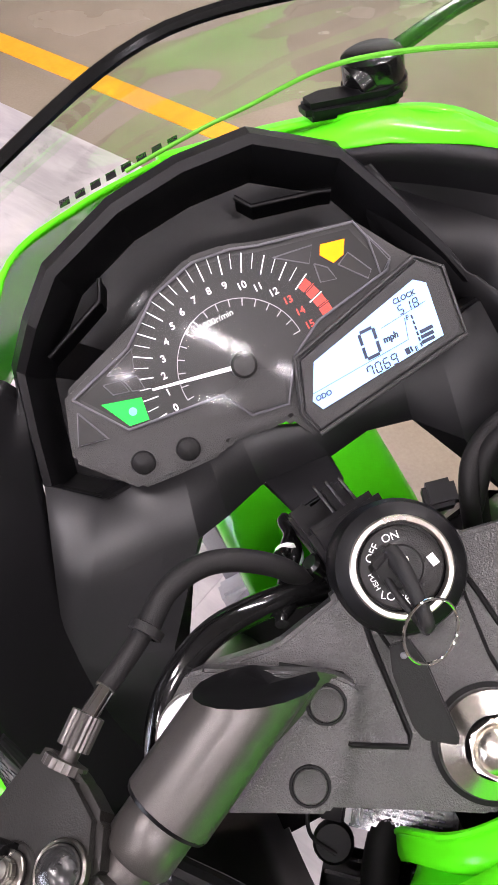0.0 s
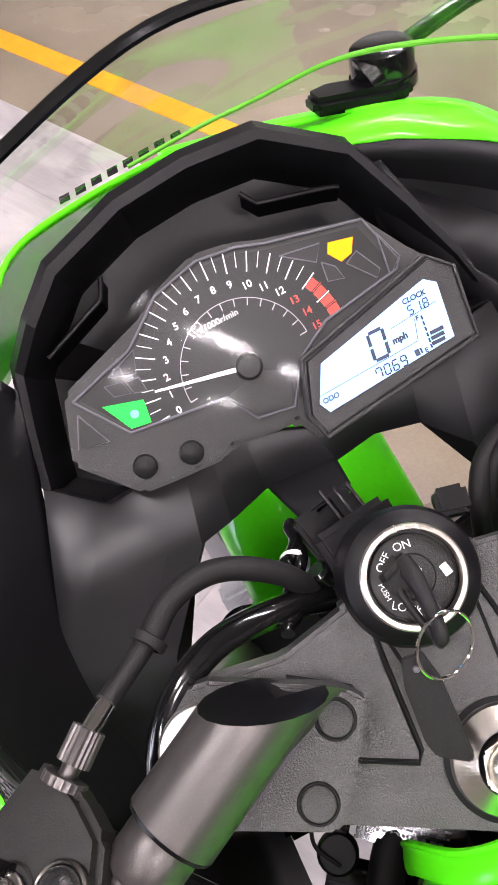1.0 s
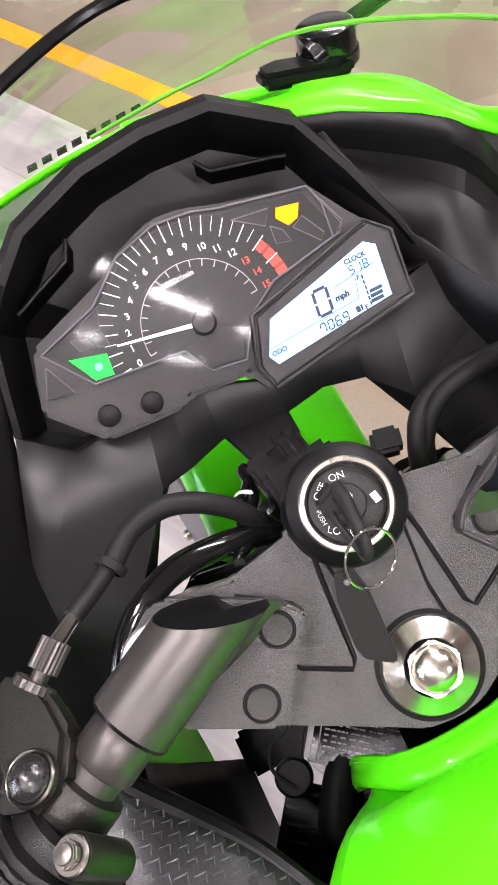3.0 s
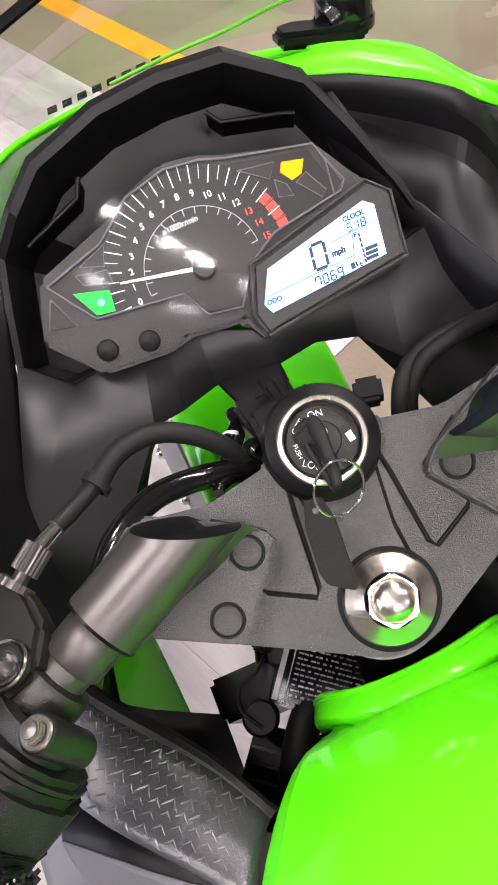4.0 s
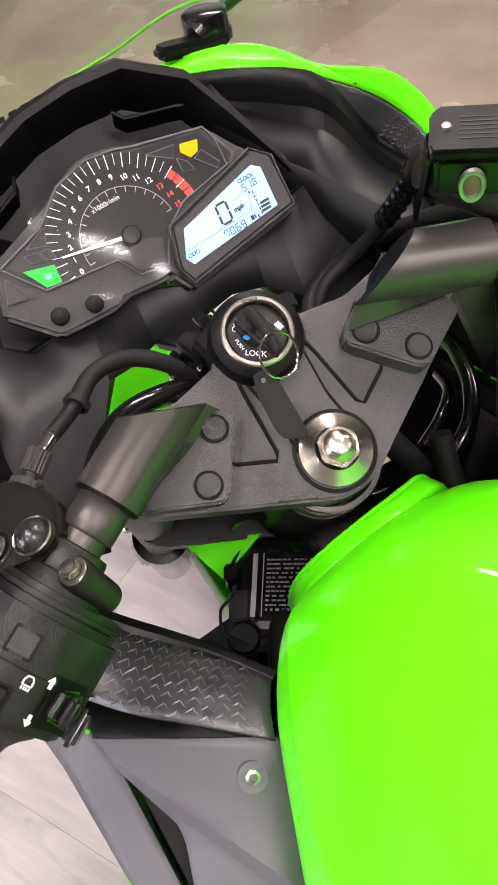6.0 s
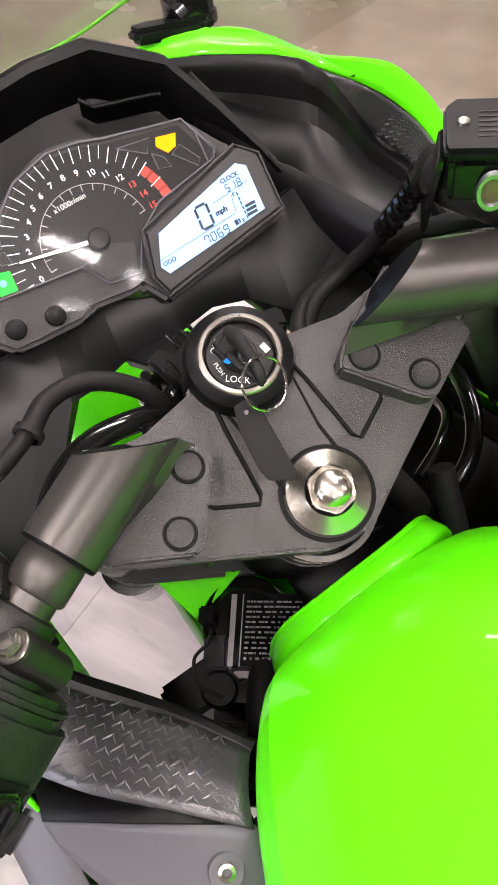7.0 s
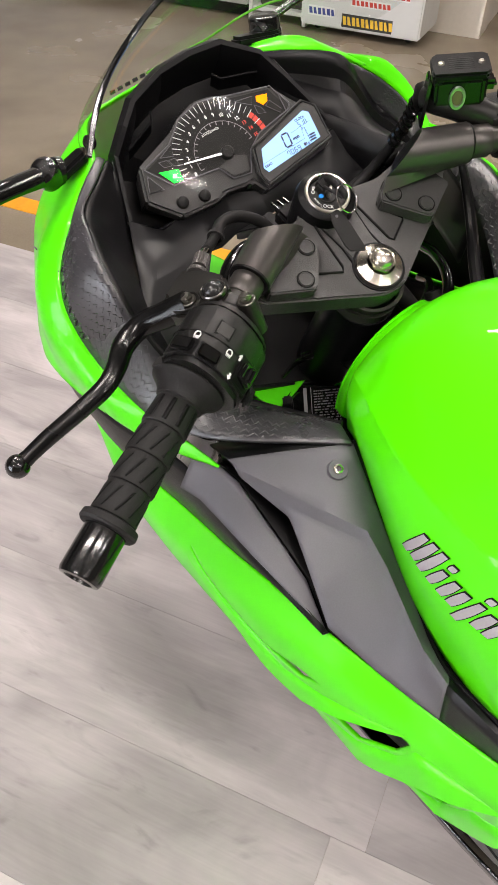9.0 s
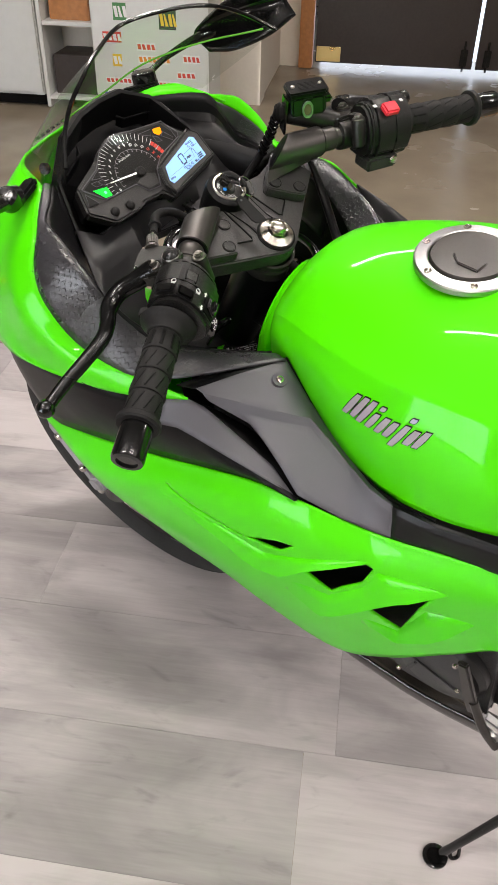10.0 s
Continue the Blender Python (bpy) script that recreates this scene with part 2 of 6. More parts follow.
def surface(rows, nu, nv):
    """A smooth sheet through rows of points: nu points along each row, nv rows."""
    dense = [curve_through(r, nu) for r in rows]
    cols = [curve_through([d[j] for d in dense], nv) for j in range(nu)]
    return grid([[cols[j][i] for j in range(nu)] for i in range(nv)])


def polyline(pts, n):
    """Points along straight stretches through pts, with n steps in each."""
    P = [Vector(p) for p in pts]
    return [a.lerp(b, i / n) for a, b in zip(P, P[1:]) for i in range(n)] + [P[-1]]


def facets(rows, n, nv):
    """A sheet of flat stretches through rows of points."""
    dense = [polyline(r, n) for r in rows]
    cols = [polyline(c, nv) for c in zip(*dense)]
    return grid([[c[i] for c in cols] for i in range(len(cols[0]))])


def sweep(path, radius, sides=12, n=0, bm=None, flat_y=1.0):
    P = curve_through(path, n) if n else [Vector(p) for p in path]
    R = radius if isinstance(radius, (list, tuple)) else [radius] * len(P)
    if len(R) != len(P):
        R = [R[min(int(i / (len(P) - 1) * (len(R) - 1)), len(R) - 2)] * (1 - (i / (len(P) - 1) * (len(R) - 1)) % 1) + R[min(int(i / (len(P) - 1) * (len(R) - 1)) + 1, len(R) - 1)] * ((i / (len(P) - 1) * (len(R) - 1)) % 1) for i in range(len(P))]
    rows, side = [], None
    for i, p in enumerate(P):
        d = (P[min(i + 1, len(P) - 1)] - P[max(i - 1, 0)]).normalized()
        if side is None:
            side = d.orthogonal().normalized()
        side = (side - d * side.dot(d)).normalized()
        up = d.cross(side)
        rows.append([p + (side * math.cos(a) + up * math.sin(a) * flat_y) * R[i] for a in [2 * math.pi * k / sides for k in range(sides)]])
    bm = grid(rows, True, bm)
    bm.verts.ensure_lookup_table()
    k = len(bm.verts) - len(rows) * sides
    for s in (range(sides), range((len(rows) - 1) * sides, len(rows) * sides)):
        try:
            bm.faces.new([bm.verts[k + i] for i in s])
        except ValueError:
            pass
    return bm


def lathe(profile, m=Matrix(), sides=32, bm=None):
    """Turned about the local z axis: (radius, height) pairs."""
    rows = [[m @ Vector((max(r, 1e-5) * math.cos(2 * math.pi * k / sides), max(r, 1e-5) * math.sin(2 * math.pi * k / sides), h)) for k in range(sides)] for r, h in profile]
    return grid(rows, True, bm)


def prism(poly, h0, h1, m=Matrix(), bevel=0.0, bm=None):
    own = bmesh.new()
    lo = [own.verts.new((x, y, h0)) for x, y in poly]
    hi = [own.verts.new((x, y, h1)) for x, y in poly]
    n = len(poly)
    own.faces.new(lo[::-1])
    top = own.faces.new(hi)
    for i in range(n):
        own.faces.new((lo[i], lo[(i + 1) % n], hi[(i + 1) % n], hi[i]))
    bmesh.ops.recalc_face_normals(own, faces=own.faces)
    if bevel:
        bmesh.ops.bevel(own, geom=list(own.edges), offset=bevel, segments=2, affect="EDGES", clamp_overlap=True)
    own.transform(m)
    if bm is None:
        return own
    me = bpy.data.meshes.new("join")
    own.to_mesh(me)
    bm.from_mesh(me)
    own.free()
    return bm


def box(sx, sy, sz, m=Matrix(), bevel=0.0, bm=None):
    return prism([(-sx / 2, -sy / 2), (sx / 2, -sy / 2), (sx / 2, sy / 2), (-sx / 2, sy / 2)], -sz / 2, sz / 2, m, bevel, bm)


def join(*bms):
    out = bms[0]
    for b in bms[1:]:
        me = bpy.data.meshes.new("join")
        b.to_mesh(me)
        out.from_mesh(me)
        b.free()
    return out


def circle(r, n=24, cx=0.0, cy=0.0, start=0.0, end=360.0):
    return [(cx + r * math.cos(radians(start + (end - start) * i / n)), cy + r * math.sin(radians(start + (end - start) * i / n))) for i in range(n)]


def part(name, bm, mat, parent=None, label="", thick=0.0, sharp=35.0):
    me = bpy.data.meshes.new(name)
    bmesh.ops.recalc_face_normals(bm, faces=bm.faces)
    for e in bm.edges:
        e.smooth = len(e.link_faces) < 2 or e.calc_face_angle(0) < radians(sharp)
    for f in bm.faces:
        f.smooth = True
    bm.to_mesh(me)
    bm.free()
    me.materials.append(mat)
    ob = new(name, me)
    if parent:
        ob.parent = parent
    if thick:
        s = ob.modifiers.new("thickness", "SOLIDIFY")
        s.thickness, s.offset = thick, 0
    if label:
        ob["label"] = label
    return ob


def lettering(name, words, size, m, mat, parent, label="", align="CENTER", raise_by=0.0002, shear=0.0, bold=0.0):
    data = bpy.data.curves.new(name, "FONT")
    data.body, data.size, data.align_x, data.align_y, data.extrude, data.shear, data.offset = words, size, align, "CENTER", raise_by, shear, bold
    tmp = bpy.data.objects.new(name, data)
    scene.collection.objects.link(tmp)
    me = bpy.data.meshes.new_from_object(tmp.evaluated_get(bpy.context.evaluated_depsgraph_get()))
    bpy.data.objects.remove(tmp)
    me.transform(m)
    me.materials.clear()
    me.materials.append(mat)
    ob = new(name, me)
    ob.parent = parent
    if label:
        ob["label"] = label
    return ob


def frame_at(o, x, y):
    x, y = Vector(x).normalized(), Vector(y)
    z = x.cross(y).normalized()
    y = z.cross(x)
    return Matrix(((x.x, y.x, z.x, o[0]), (x.y, y.y, z.y, o[1]), (x.z, y.z, z.z, o[2]), (0, 0, 0, 1)))


def along(a, b):
    """A frame at a whose z axis points to b."""
    d = (Vector(b) - Vector(a)).normalized()
    x = d.orthogonal().normalized()
    y = d.cross(x)
    return Matrix(((x.x, y.x, d.x, a[0]), (x.y, y.y, d.y, a[1]), (x.z, y.z, d.z, a[2]), (0, 0, 0, 1)))


def flip(rows):
    return [[(-p[0], p[1], p[2]) for p in r] for r in rows]


def empty(name, m, parent=None):
    ob = new(name)
    ob.matrix_basis = m
    ob.parent = parent
    return ob

# ---- the room ----
from mathutils.bvhtree import BVHTree



def rooms(bm, m=Matrix()):
    bm.transform(ROOM @ m)
    return bm


floor = tagged(part("floor", rooms(box(16, 14, 0.1, pose(0.5, 0, -0.056))), CONCRETE), "polished brown-grey concrete showroom floor", "floor", kind="structure")
ceiling = tagged(part("ceiling", rooms(box(9.0, 10.5, 0.1, pose(0.6, -0.4, 3.06))), CEIL), "plain unseen ceiling, coloured dark grey to cut bounced light", "ceiling", kind="structure")
tagged(part("wall_south", rooms(box(9.4, 0.2, 3.1, pose(0.6, -5.6, 1.5))), GREYWALL), "plain grey painted wall", "wall", kind="structure")
bm = join(box(0.2, 6.6, 3.1, pose(-3.9, -2.2, 1.5)), box(0.2, 0.4, 3.1, pose(-3.9, 4.5, 1.5)), box(0.2, 3.2, 0.06, pose(-3.9, 2.7, 0.0)), box(0.2, 3.2, 0.8, pose(-3.9, 2.7, 2.65)))
tagged(part("wall_west", rooms(bm), GREYWALL), "plain grey painted wall with a wide shop window", "wall", kind="structure")
tagged(part("wall_north", rooms(box(7.7, 0.2, 3.1, pose(0.05, 4.6, 1.5))), GREYWALL), "plain grey painted wall", "wall", kind="structure")
win = empty("window_1", ROOM @ pose(-3.88, 2.7, 0.03))
part("window_frame", join(box(0.07, 3.2, 0.05, pose(0, 0, .025), .003), box(0.07, 3.2, 0.05, pose(0, 0, 2.195), .003), *[box(.07, .05, 2.12, pose(0, y, 1.11), .003) for y in (-1.575, -.53, .53, 1.575)]), ALU, win)
for y in (-1.05, 0, 1.05):
    part("pane", box(.008, .99, 2.12, pose(-0.01, y, 1.11)), LENS, win).visible_shadow = False
tagged(win, "wide aluminium-framed shop window in three panes", "window", kind="structure")
tagged(part("street_light", rooms(box(0.02, 3.8, 2.6, pose(-4.2, 2.7, 1.25))), glow("window_daylight", (0.86, 0.93, 1.0), 14.0)), "bright daylight outside the shop window", "backdrop", kind="structure")
tagged(part("wall_east", rooms(box(0.2, 3.96, 3.1, pose(4.0, 2.52, 1.5))), WALLP), "cream painted wall behind the cabinets", "wall", kind="structure")
tagged(part("wall_stub", rooms(box(1.2, 0.24, 3.1, pose(4.5, 0.67, 1.5), 0.004)), WALLP), "cream painted wall end beside the doorway", "wall", kind="structure")
bm = box(0.2, 0.14, 3.1, pose(5.06, 0.485, 1.5))
bm = join(bm, box(0.2, 2.4, 0.9, pose(5.06, -0.785, 2.64)), box(0.2, 3.5, 3.1, pose(5.06, -3.85, 1.5)))
tagged(part("wall_door", rooms(bm), WALLP), "cream painted wall with a wide doorway", "wall", kind="structure")

stripe = tagged(part("floor_stripe", rooms(box(0.078, 9.0, 0.004, pose(1.313, 0.2, -0.005))), YELLOW), "scuffed yellow line painted on the concrete floor", "floor marking", kind="structure")

# double door: pale-lit gap between two dark leaves, orange timber frame
door = empty("door_1", ROOM @ pose(4.93, -0.74, 0.0))
tagged(door, "dark brown double door in an orange timber frame", "door", kind="structure")
part("door_frame", join(box(0.1, 0.09, 2.1, pose(0, 1.11, 1.05), 0.004), box(0.1, 0.09, 2.1, pose(0, -1.11, 1.05), 0.004), box(0.1, 2.31, 0.09, pose(0, 0, 2.14), 0.004)), WOOD, door, "orange varnished timber frame")
for s in (1, -1):
    leaf = part("door_leaf", box(0.045, 1.035, 2.03, pose(0.03, s * 0.53, 1.045), 0.003), DARKDOOR, door)
    part("kick_rail", box(0.05, 1.03, 0.07, pose(0.005, s * 0.53, 0.53), 0.003), WOOD, leaf, "orange timber rail")
    part("floor_bolt", join(box(0.02, 0.045, 0.1, pose(-0.005, s * 0.075, 0.10), 0.003), sweep([(-0.012, s * 0.075, 0.02), (-0.012, s * 0.075, 0.2)], 0.007)), GLOSSY, leaf, "black floor bolt")
part("corner_plate", box(0.012, 0.16, 0.09, pose(-0.004, 0.96, 0.085), 0.002), BRASS, door, "brass corner plate")
tagged(part("outdoor_light", rooms(box(0.02, 2.3, 2.3, pose(5.4, -0.85, 1.1))), glow("daylight", (0.75, 0.86, 1.0), 6.0)), "bright daylight behind the door gap", "backdrop", kind="structure")

# ceiling tube fittings
fit_light = empty("ceiling_light", ROOM @ pose(TUBES[0][0], TUBES[0][1], 2.99))
part("housing", prism([(-0.11, 0.0), (-0.09, -0.05), (0.09, -0.05), (0.11, 0.0)], -0.66, 0.66, pose(0, 0, 0, 90, 0, 0), 0.003), CEIL, fit_light)
part("tube", join(sweep([(-0.04, -0.6, -0.056), (-0.04, 0.6, -0.056)], 0.013), sweep([(0.04, -0.6, -0.056), (0.04, 0.6, -0.056)], 0.013)), glow("tube_glow", (1.0, 0.88, 0.7), 5.0), fit_light, "glowing tube")
tagged(fit_light, "unseen dark grey twin-tube fitting lit with a warm glow", "light", "ceiling lights")
for x, y in TUBES[1:]:
    copy_thing(fit_light, ROOM @ pose(x, y, 2.99))

# cabinets along the far side


def cabinet(x, y, w, d, h):
    c = empty("storage_cabinet", ROOM @ pose(x, y, 0))
    part("body", box(d, w, h - 0.06, pose(d / 2, 0, h / 2 + 0.03), 0.004), CABINET, c)
    part("plinth", box(d - 0.05, w - 0.02, 0.06, pose(d / 2 + 0.02, 0, 0.03)), BLACK, c, "dark recessed plinth")
    for s in (-1, 1):
        dr = part("door", box(0.018, w / 2 - 0.004, h - 0.1, pose(-0.01, s * w / 4, h / 2 + 0.03), 0.002), CABINET, c)
        part("handle", sweep([(-0.02, s * 0.03, h * 0.55), (-0.045, s * 0.03, h * 0.55 + 0.02), (-0.045, s * 0.03, h * 0.55 + 0.14), (-0.02, s * 0.03, h * 0.55 + 0.16)], 0.005, n=10), ALU, dr)
    return tagged(c, "pale grey two-door storage cabinet standing on the floor", "cabinet", "pale cabinets")


cab = cabinet(3.60, 2.20, 0.98, 0.35, 1.9)
copy_thing(cab, ROOM @ pose(3.60, 3.20, 0))

shelf = empty("shelf_unit", ROOM @ pose(3.60, 1.54, 0))
part("side_panel", join(box(0.36, 0.02, 1.6, pose(0.18, 0.15, 0.8), 0.002), box(0.36, 0.02, 1.6, pose(0.18, -0.15, 0.8), 0.002)), CABINET, shelf)
part("back_panel", box(0.01, 0.28, 1.6, pose(0.355, 0, 0.8)), BLACK, shelf, "dark back panel")
for z in (0.05, 0.42, 0.80, 1.18, 1.58):
    part("shelf_board", box(0.34, 0.28, 0.02, pose(0.18, 0, z), 0.002), CABINET, shelf)
tagged(shelf, "narrow open shelf unit between cabinet and tool box", "shelf")
for i, (y, z, w, h, mat) in enumerate([(0.0, 0.43, 0.22, 0.16, WOOD), (-0.02, 0.81, 0.2, 0.1, RUBBER), (0.03, 1.19, 0.18, 0.2, BLACK), (0.0, 0.06, 0.24, 0.2, DARKDOOR)]):
    tagged(part("storage_box", rooms(box(0.24, w, h, pose(3.78, 1.54 + y, z + h / 2), 0.004)), mat), ["brown cardboard box on the open shelf", "low black rubber-coated box on the shelf", "tall black box on the open shelf", "dark brown carton on the bottom shelf"][i], "box")

# tool box covered with stickers
tool = empty("tool_cabinet", ROOM @ pose(3.55, 1.08, 0))
part("body", box(0.5, 0.62, 1.0, pose(0.25, 0, 0.53), 0.008), CABINET, tool, "white painted steel body")
part("top_rail", box(0.52, 0.64, 0.03, pose(0.25, 0, 1.045), 0.006), BLACK, tool)
for i in range(4):
    for j in range(2):
        part("caster", lathe([(0, -0.012), (0.022, -0.012), (0.025, 0), (0.022, 0.012), (0, 0.012)], pose(0.08 + 0.34 * (i % 2), (-0.24, 0.24)[i // 2], 0.025, 90, 0, 0), 16), RUBBER, tool) if j == 0 else None
random.seed(5)
tones = [material("sticker_" + n, c, 0.4) for n, c in (("red", (0.62, 0.05, 0.03)), ("black", (0.02, 0.02, 0.02)), ("orange", (0.75, 0.22, 0.02)), ("yellow", (0.8, 0.5, 0.03)), ("blue", (0.04, 0.06, 0.25)), ("green", (0.05, 0.2, 0.06)))]


def on_front(y, z):
    """The tool box's front face: y across, z up."""
    return Matrix(((0, 0, -1, -0.0012), (-1, 0, 0, y), (0, 1, 0, z), (0, 0, 0, 1)))


for y, z, w, h, k in [(0.2, 0.10, 0.14, 0.045, 4), (-0.04, 0.075, 0.26, 0.06, 1), (-0.05, 0.16, 0.2, 0.035, 0), (0.18, 0.17, 0.14, 0.03, 0), (-0.19, 0.21, 0.1, 0.035, 0), (0.05, 0.22, 0.13, 0.02, 1), (-0.02, 0.28, 0.17, 0.04, 2), (-0.22, 0.29, 0.09, 0.04, 0), (0.18, 0.27, 0.05, 0.06, 3), (0.02, 0.34, 0.1, 0.04, 0), (0.2, 0.38, 0.1, 0.05, 0), (0.15, 0.5, 0.07, 0.08, 5), (-0.1, 0.47, 0.09, 0.09, 1), (0.2, 0.62, 0.1, 0.03, 1), (-0.05, 0.62, 0.13, 0.04, 1), (0.1, 0.74, 0.12, 0.06, 5), (-0.16, 0.76, 0.12, 0.05, 0), (0.05, 0.88, 0.2, 0.05, 1), (-0.2, 0.62, 0.06, 0.06, 3)]:
    s = part("sticker", prism([(-w / 2, -h / 2), (w / 2, -h / 2), (w / 2, h / 2), (-w / 2, h / 2)], 0, 0.0008, on_front(y, z)), tones[k] if h > 0.045 else PAPER, tool, "printed sticker")
    bars = bmesh.new()
    n = max(2, int(w / 0.022))
    for q in range(n):
        x = -w / 2 + w * (q + 0.5) / n
        prism([(x - w / n * 0.36 + h * 0.1, -h * 0.32), (x + w / n * 0.34 + h * 0.1, -h * 0.32), (x + w / n * 0.34 - h * 0.1 * (q % 2), h * 0.32), (x - w / n * 0.36, h * 0.3)], 0.0008, 0.0014, on_front(y, z), 0, bars)
    part("print", bars, tones[3] if k == 1 and h > 0.045 else (PAPER if h > 0.045 else tones[k]), s)
tagged(tool, "white steel tool cabinet covered with coloured stickers", "cabinet")

# ---- the motorcycle ----
BIKE = pose(0.1976, 0, 0, 0, -13, 0)
bike = empty("motorcycle", BIKE)
tagged(bike, "lime green and black sport motorcycle leaning on its side stand", "motorcycle")
STEER = frame_at((0, 0, 0.879), (1, 0, 0), (0, math.cos(radians(27)), math.sin(radians(27))))
DASH = frame_at((0, 0.1943, 0.9064), (1, 0, 0), (0, 0.7385, 0.6743))


def S(u, v, w=0.0):
    return STEER @ Vector((u, v, w))


def mirrored(name, bm, mat, parent, label="", thick=0.0):
    """The part and its twin on the other side."""
    twin = bm.copy()
    for v in twin.verts:
        v.co.x = -v.co.x
    return part(name, bm, mat, parent, label, thick), part(name, twin, mat, parent, label, thick)


# the cowl is not quite square to the bars: its right half sits a little lower and further ahead
TWIN = Matrix.Translation((-.0024, .2003, .9246)) @ Matrix.Rotation(radians(3), 4, "Y") @ Matrix.Rotation(radians(6.1), 4, "Z") @ Matrix.Translation((0, -.2, -.93)) @ Matrix.Diagonal((-1, 1, 1, 1))


def cowled(name, bm, mat, parent, label="", thick=0.0):
    twin = bm.copy()
    twin.transform(TWIN)
    return part(name, bm, mat, parent, label, thick), part(name, twin, mat, parent, label, thick)


# fuel tank
half = []
for b, pts in [(-0.030, [(0, .834), (.037, .827), (.062, .814), (.071, .793), (.074, .752)]),
               (-0.070, [(0, .878), (.05, .866), (.0875, .836), (.099, .812), (.096, .780)]),
               (-0.120, [(0, .898), (.06, .884), (.111, .846), (.122, .812), (.116, .742)]),
               (-0.170, [(0, .911), (.068, .894), (.126, .850), (.143, .806), (.137, .720)]),
               (-0.220, [(0, .919), (.074, .900), (.134, .852), (.156, .800), (.154, .722)]),
               (-0.270, [(0, .921), (.076, .902), (.136, .850), (.160, .794), (.164, .730)]),
               (-0.330, [(0, .916), (.072, .897), (.130, .842), (.156, .788), (.162, .738)]),
               (-0.400, [(0, .900), (.062, .884), (.112, .826), (.136, .780), (.142, .742)]),
               (-0.470, [(0, .868), (.050, .856), (.088, .806), (.105, .772), (.110, .742)])]:
    (a1, c1), (a2, c2), (a3, c3) = pts[1:4]
    k = .16 if b < -.02 else .3
    pts = pts[:2] + [(a2 + (a1 - a2) * k, c2 + (c1 - c2) * k), (a2 + (a3 - a2) * k, c2 + (c3 - c2) * k)] + pts[3:]
    half.append([(-a, b, c) for a, c in reversed(pts)] + [(a, b, c) for a, c in pts[1:]])
# the rolled flange round the steering head: front edge, then its foot where the tank begins
LIP = [(-.0520, .0120, .726), (-.0480, .0080, .752), (-.0410, .0005, .779), (-.0305, -.0085, .804), (-.0155, -.0135, .8185), (.0062, -.0140, .8225), (.0250, -.0112, .8185), (.0440, -.0050, .807), (.0560, .0010, .784), (.0620, .0055, .758), (.0660, .0100, .730)]
FOOT = [(x * 1.07 - .0005, y - .0125, z + .0025) for x, y, z in LIP]
STEP = [(x * .945 + .0004, y - .0165, z - .0075) for x, y, z in LIP]
half = [LIP, FOOT, STEP] + half
# added black sheet: keeps the hole below the lip dark
part("tank_gap_sheet", grid([[(x * .96, y - .002, z - .003) for x, y, z in LIP], [(x * .9, y - .012, z - .10) for x, y, z in LIP]]), BLACK, bike, "added black sheet that darkens the gap under the tank front", .002)
tank = part("fuel_tank", surface(half, 81, 44), GREEN, bike, "glossy lime green painted tank", 0.002, 60)
part("front_lip", sweep(LIP, .0020, 8, 50), GREEN, bike, "rolled green front lip")
part("tank_end", surface([[(-.11, -.47, .742), (-.05, -.475, .80), (0, -.478, .82), (.05, -.475, .80), (.11, -.47, .742)], [(-.1, -.5, .74), (-.05, -.51, .76), (0, -.515, .77), (.05, -.51, .76), (.1, -.5, .74)]], 12, 3), BLACK, bike)

CAPGREY = material("brown_grey_cap_paint", (0.036, 0.032, 0.028), 0.36, grain=0.2, wear=0.06)
CAP = frame_at((-0.012, -0.231, 0.9175), (1, 0, 0), (0, 1, 0.03))
cap = part("fuel_cap", lathe([(0.0, 0.006), (0.026, 0.007), (0.036, 0.006), (0.0375, 0.002), (0.0375, -0.004)], CAP, 48), CAPGREY, bike, "black fuel cap with a key flap")
part("cap_ring", lathe([(0.0385, -0.004), (0.0385, 0.0035), (0.040, 0.0045), (0.0505, 0.0035), (0.052, 0.002), (0.052, -0.003)], CAP, 56), ALU, cap, "brushed aluminium ring")
for i in range(6):
    a = radians(60 * i + 90)
    part("cap_bolt", lathe([(0.0, 0.0052), (0.0020, 0.0044), (0.0026, 0.0058), (0.0036, 0.0052), (0.0040, 0.003)], CAP @ pose(0.0455 * math.cos(a), 0.0455 * math.sin(a), 0), 12), STEEL, cap)
part("key_flap", prism([(-0.03, -0.006), (-0.018, -0.014), (0.016, -0.014), (0.028, -0.004), (0.018, 0.006), (0.004, 0.009), (-0.004, 0.016), (-0.018, 0.012)], 0.006, 0.0095, CAP @ pose(0, 0, 0, 0, 0, 25), 0.001), CAPGREY, cap)

# emblem on the tank sides: slanted strokes laid on the curved paint (place, foot, height, width)
EMBLEM = [(-0.0444, -0.006, 0.0267, 0.0073), (-0.0352, -0.0043, 0.0258, 0.0073), (-0.0259, -0.006, 0.0275, 0.0073), (-0.0146, -0.006, 0.0181, 0.0069), (-0.0146, 0.0159, 0.0043, 0.0056), (-0.0032, -0.006, 0.0181, 0.0073), (0.0064, -0.006, 0.0172, 0.0073), (0.0178, -0.0137, 0.0258, 0.0069), (0.0178, 0.0159, 0.0043, 0.0056), (0.0287, -0.006, 0.0163, 0.0077), (0.0379, -0.006, 0.0181, 0.0069)]
TREE = BVHTree.FromObject(tank, bpy.context.evaluated_depsgraph_get())


def drape(ob, side, lift):
    """Moves each vertex sideways on to the tank's skin."""
    for v in ob.data.vertices:
        hit = TREE.ray_cast(Vector((side * 0.3, v.co.y, v.co.z)), Vector((-side, 0, 0)))
        if hit[0]:
            v.co.x = hit[0].x + side * (lift + abs(v.co.x) * 0.0)


